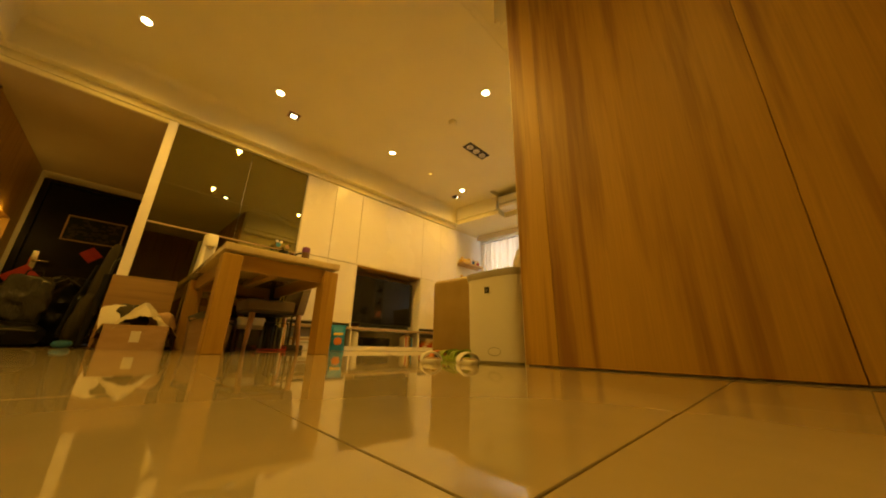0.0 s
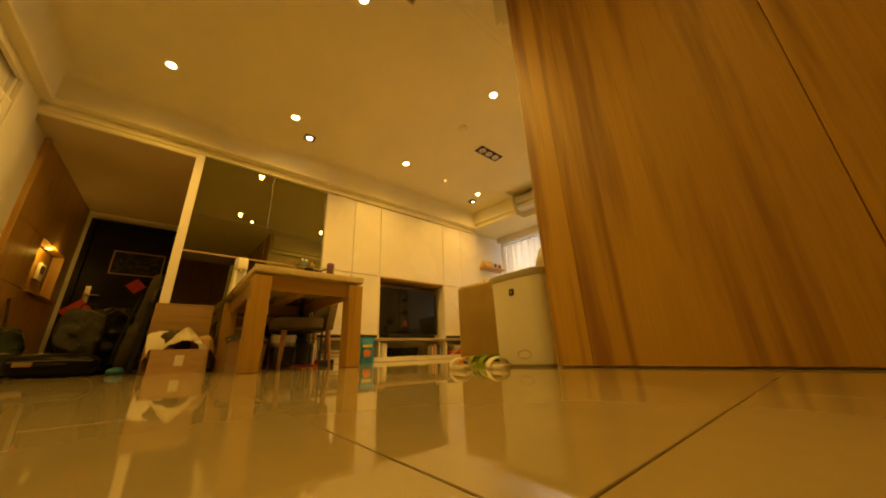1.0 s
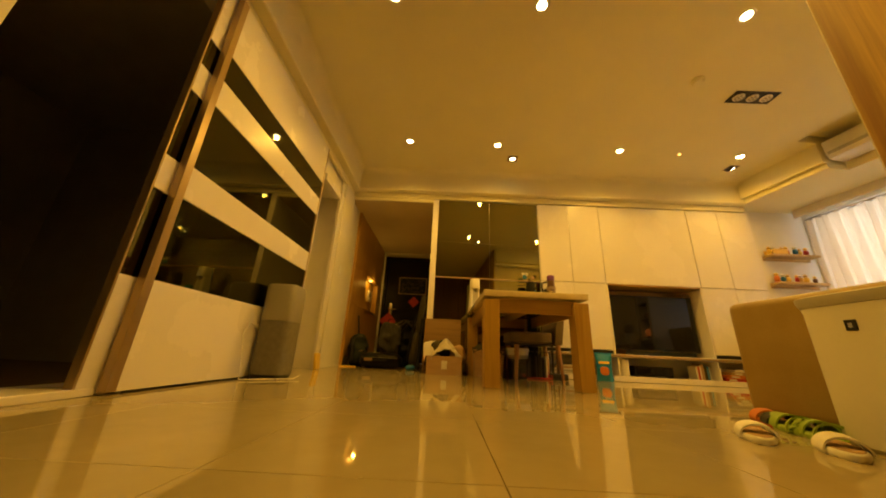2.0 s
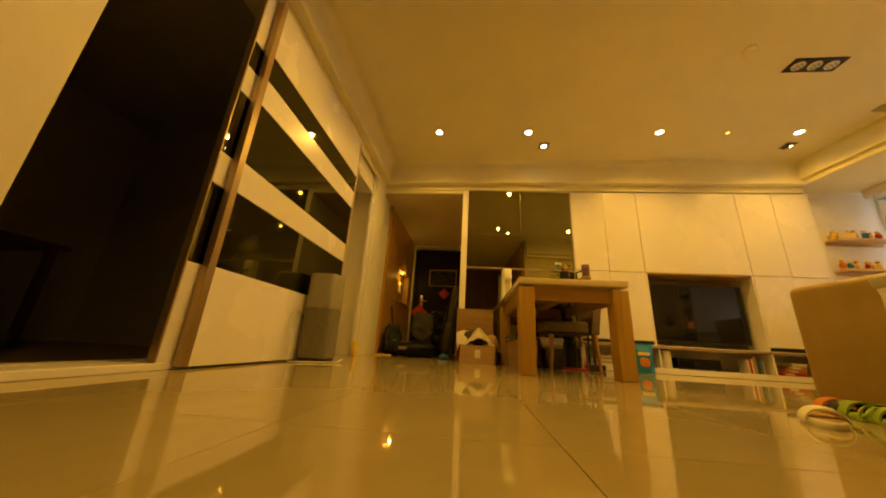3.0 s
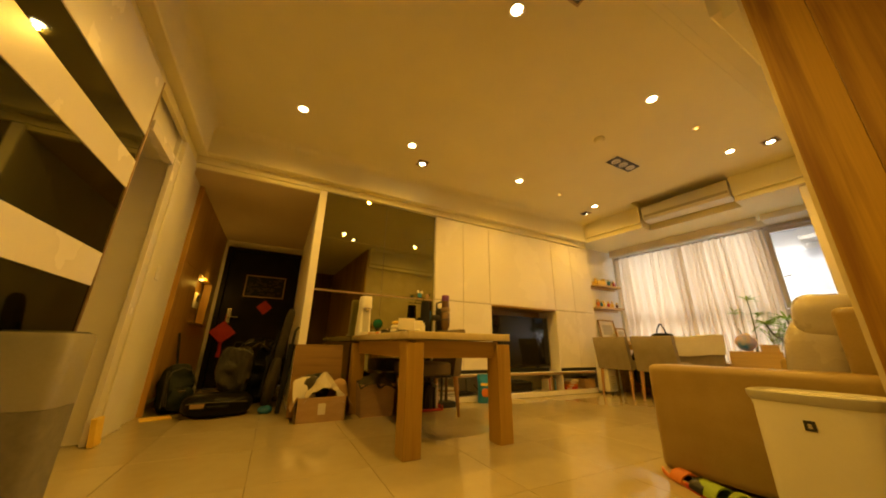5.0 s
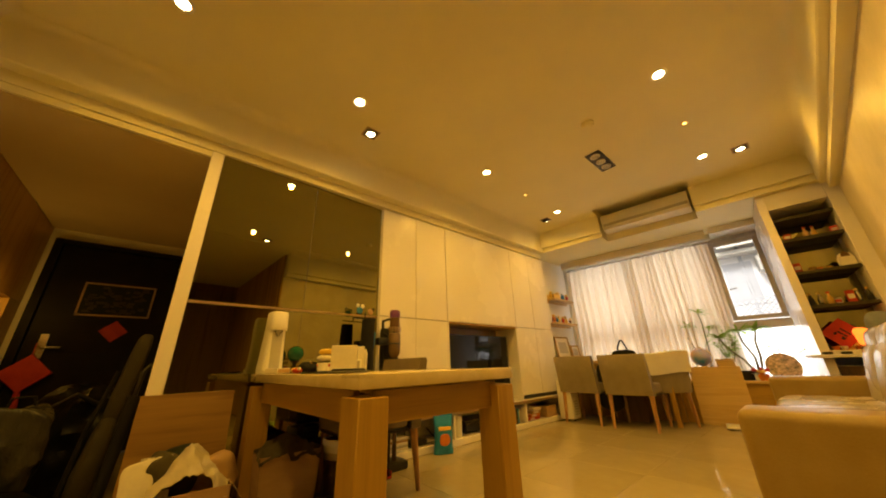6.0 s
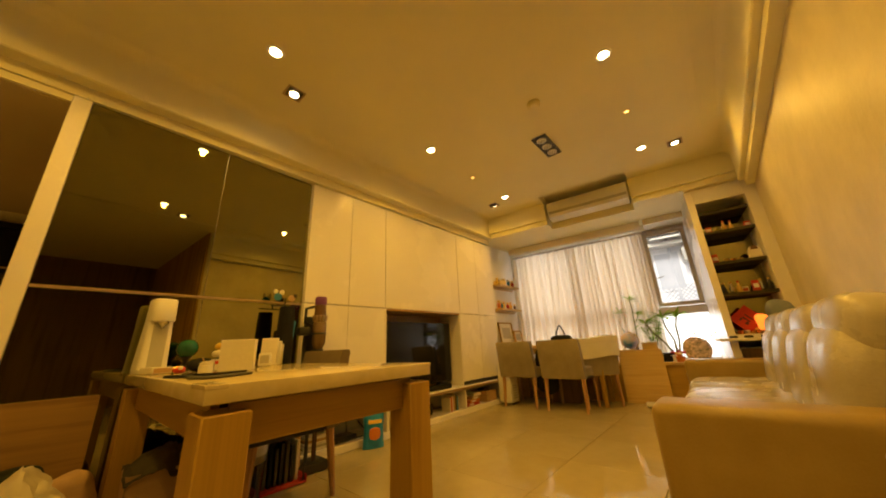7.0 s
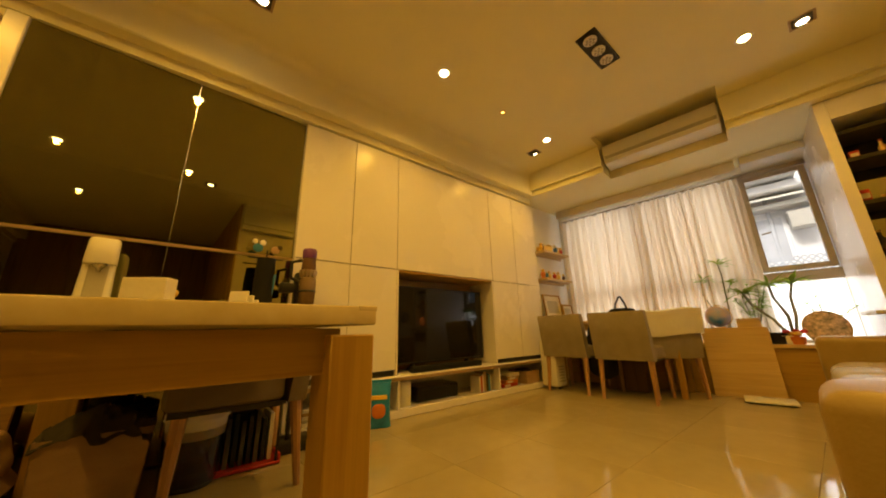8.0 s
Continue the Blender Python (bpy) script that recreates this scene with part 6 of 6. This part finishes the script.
# ---- squat air purifier and slippers ----
pur = thing("air_purifier", "white household air purifier with a curved front", "air purifier", pose(-0.853, 1.498, 0) @ Matrix.Diagonal((0.86, 0.80, 0.965, 1)))
part("body", loft([oval(0, 0, 0.192, 0.105, 0.012, 40, 4), oval(0, 0, 0.195, 0.108, 0.02, 40, 4), oval(0, 0, 0.2, 0.112, 0.43, 40, 4), oval(0, 0, 0.204, 0.116, 0.452, 40, 4)]), PLASTIC, pur)
part("rim", loft([oval(0, 0, 0.206, 0.118, 0.453, 40, 4), oval(0, 0, 0.214, 0.126, 0.472, 40, 4), oval(0, 0, 0.214, 0.126, 0.488, 40, 4), oval(0, 0, 0.206, 0.118, 0.492, 40, 4), oval(0, 0, 0.196, 0.108, 0.482, 40, 4)]), GREYPL, pur, "grey rim round the sunken top")
part("top_vent", boxes(*[(-0.16, 0.16, -0.07 + q * 0.022, -0.06 + q * 0.022, 0.4825, 0.486) for q in range(7)], bevel=0), PLASTIC, pur)
part("badge", box(-0.03, 0.005, -0.1165, -0.1115, 0.365, 0.40, 0.001), BLACK, pur, "small black badge")
part("badge_mark", box(-0.019, -0.006, -0.118, -0.1167, 0.374, 0.390, 0), STEEL, pur)
bm = tube([(0.075 * math.cos(a), -0.110, 0.06 + 0.02 * math.sin(a)) for a in [2 * math.pi * q / 24 for q in range(25)]], 0.002, 6)
part("oval_mark", bm, GREYPL, pur, "grey oval mark", at=Matrix.Translation((0.03, 0, 0)) @ Matrix.Diagonal((0.6, 1, 1, 1)))
part("base_plate", loft([oval(0, 0, 0.18, 0.095, 0.0, 32, 4), oval(0, 0, 0.18, 0.095, 0.0115, 32, 4)]), GREYPL, pur)


def slipper(m, sole_mt, strap_mt, label, group, clog=False):
    s = thing("slipper", label, "slipper", m, group)
    L = 0.27
    out = []
    for i in range(28):
        a = 2 * math.pi * i / 28
        c, q = math.cos(a), math.sin(a)
        w = 0.042 + 0.008 * c - 0.006 * math.cos(2 * a)
        out.append((L / 2 * c, w * q))
    part("sole", loft([[(x * 0.97, y * 0.94, 0) for x, y in out], [(x, y, 0.005) for x, y in out], [(x, y, 0.017) for x, y in out], [(x * 0.97, y * 0.93, 0.021) for x, y in out]]), sole_mt, s)
    part("footbed", loft([[(x * 0.93, y * 0.86, 0.0212) for x, y in out], [(x * 0.91, y * 0.82, 0.024) for x, y in out]]), strap_mt if clog else CARD, s)
    for c0, wd, hh in (((0.045, 0.026, 0.05), (0.005, 0.010, 0.048)) if not clog else ((0.055, 0.055, 0.056), (-0.07, 0.010, 0.06))):
        secs = []
        for i in range(13):
            a = math.pi * i / 12
            r0, r1 = 0.047, 0.052
            y0, z0, y1, z1 = r0 * math.cos(a), 0.012 + (hh - 0.012) * math.sin(a), r1 * math.cos(a), 0.012 + (hh - 0.006) * math.sin(a)
            secs.append([(c0 - wd, y0, z0), (c0 + wd, y0 * 0.95, z0 * 0.92), (c0 + wd, y1 * 0.95, z1 * 0.92), (c0 - wd, y1, z1)])
        part("strap", loft(secs), strap_mt, s)
    return s


slipper(pose(-1.06, 1.19, 0, 0, 0, -31), PLASTIC, PLASTIC, "white rubber slipper on the tiles", "white slippers")
slipper(pose(-0.915, 1.30, 0, 0, 0, -33), PLASTIC, PLASTIC, "white rubber slipper on the tiles", "white slippers")
slipper(pose(-1.20, 1.475, 0, 0, 0, 155), LIME, LIME, "lime green clog with an open heel", "green clogs", True)
slipper(pose(-1.07, 1.44, 0, 0, 0, 150), LIME, LIME, "lime green clog with an open heel", "green clogs", True)
slipper(pose(-1.43, 1.585, 0, 0, 0, -28), ORANGE, ORANGE, "orange slipper half under the sofa arm", "orange slippers")
slipper(pose(-1.32, 1.53, 0, 0, 0, -30), RED, BLACK, "red and black slipper beside the sofa", "orange slippers")

li = bpy.data.lights.new("niche_light", "POINT")
li.energy, li.color, li.shadow_soft_size = 3.5, WARM, 0.02
new("niche_light", li).matrix_world = pose(-5.44, -1.225, 1.36)
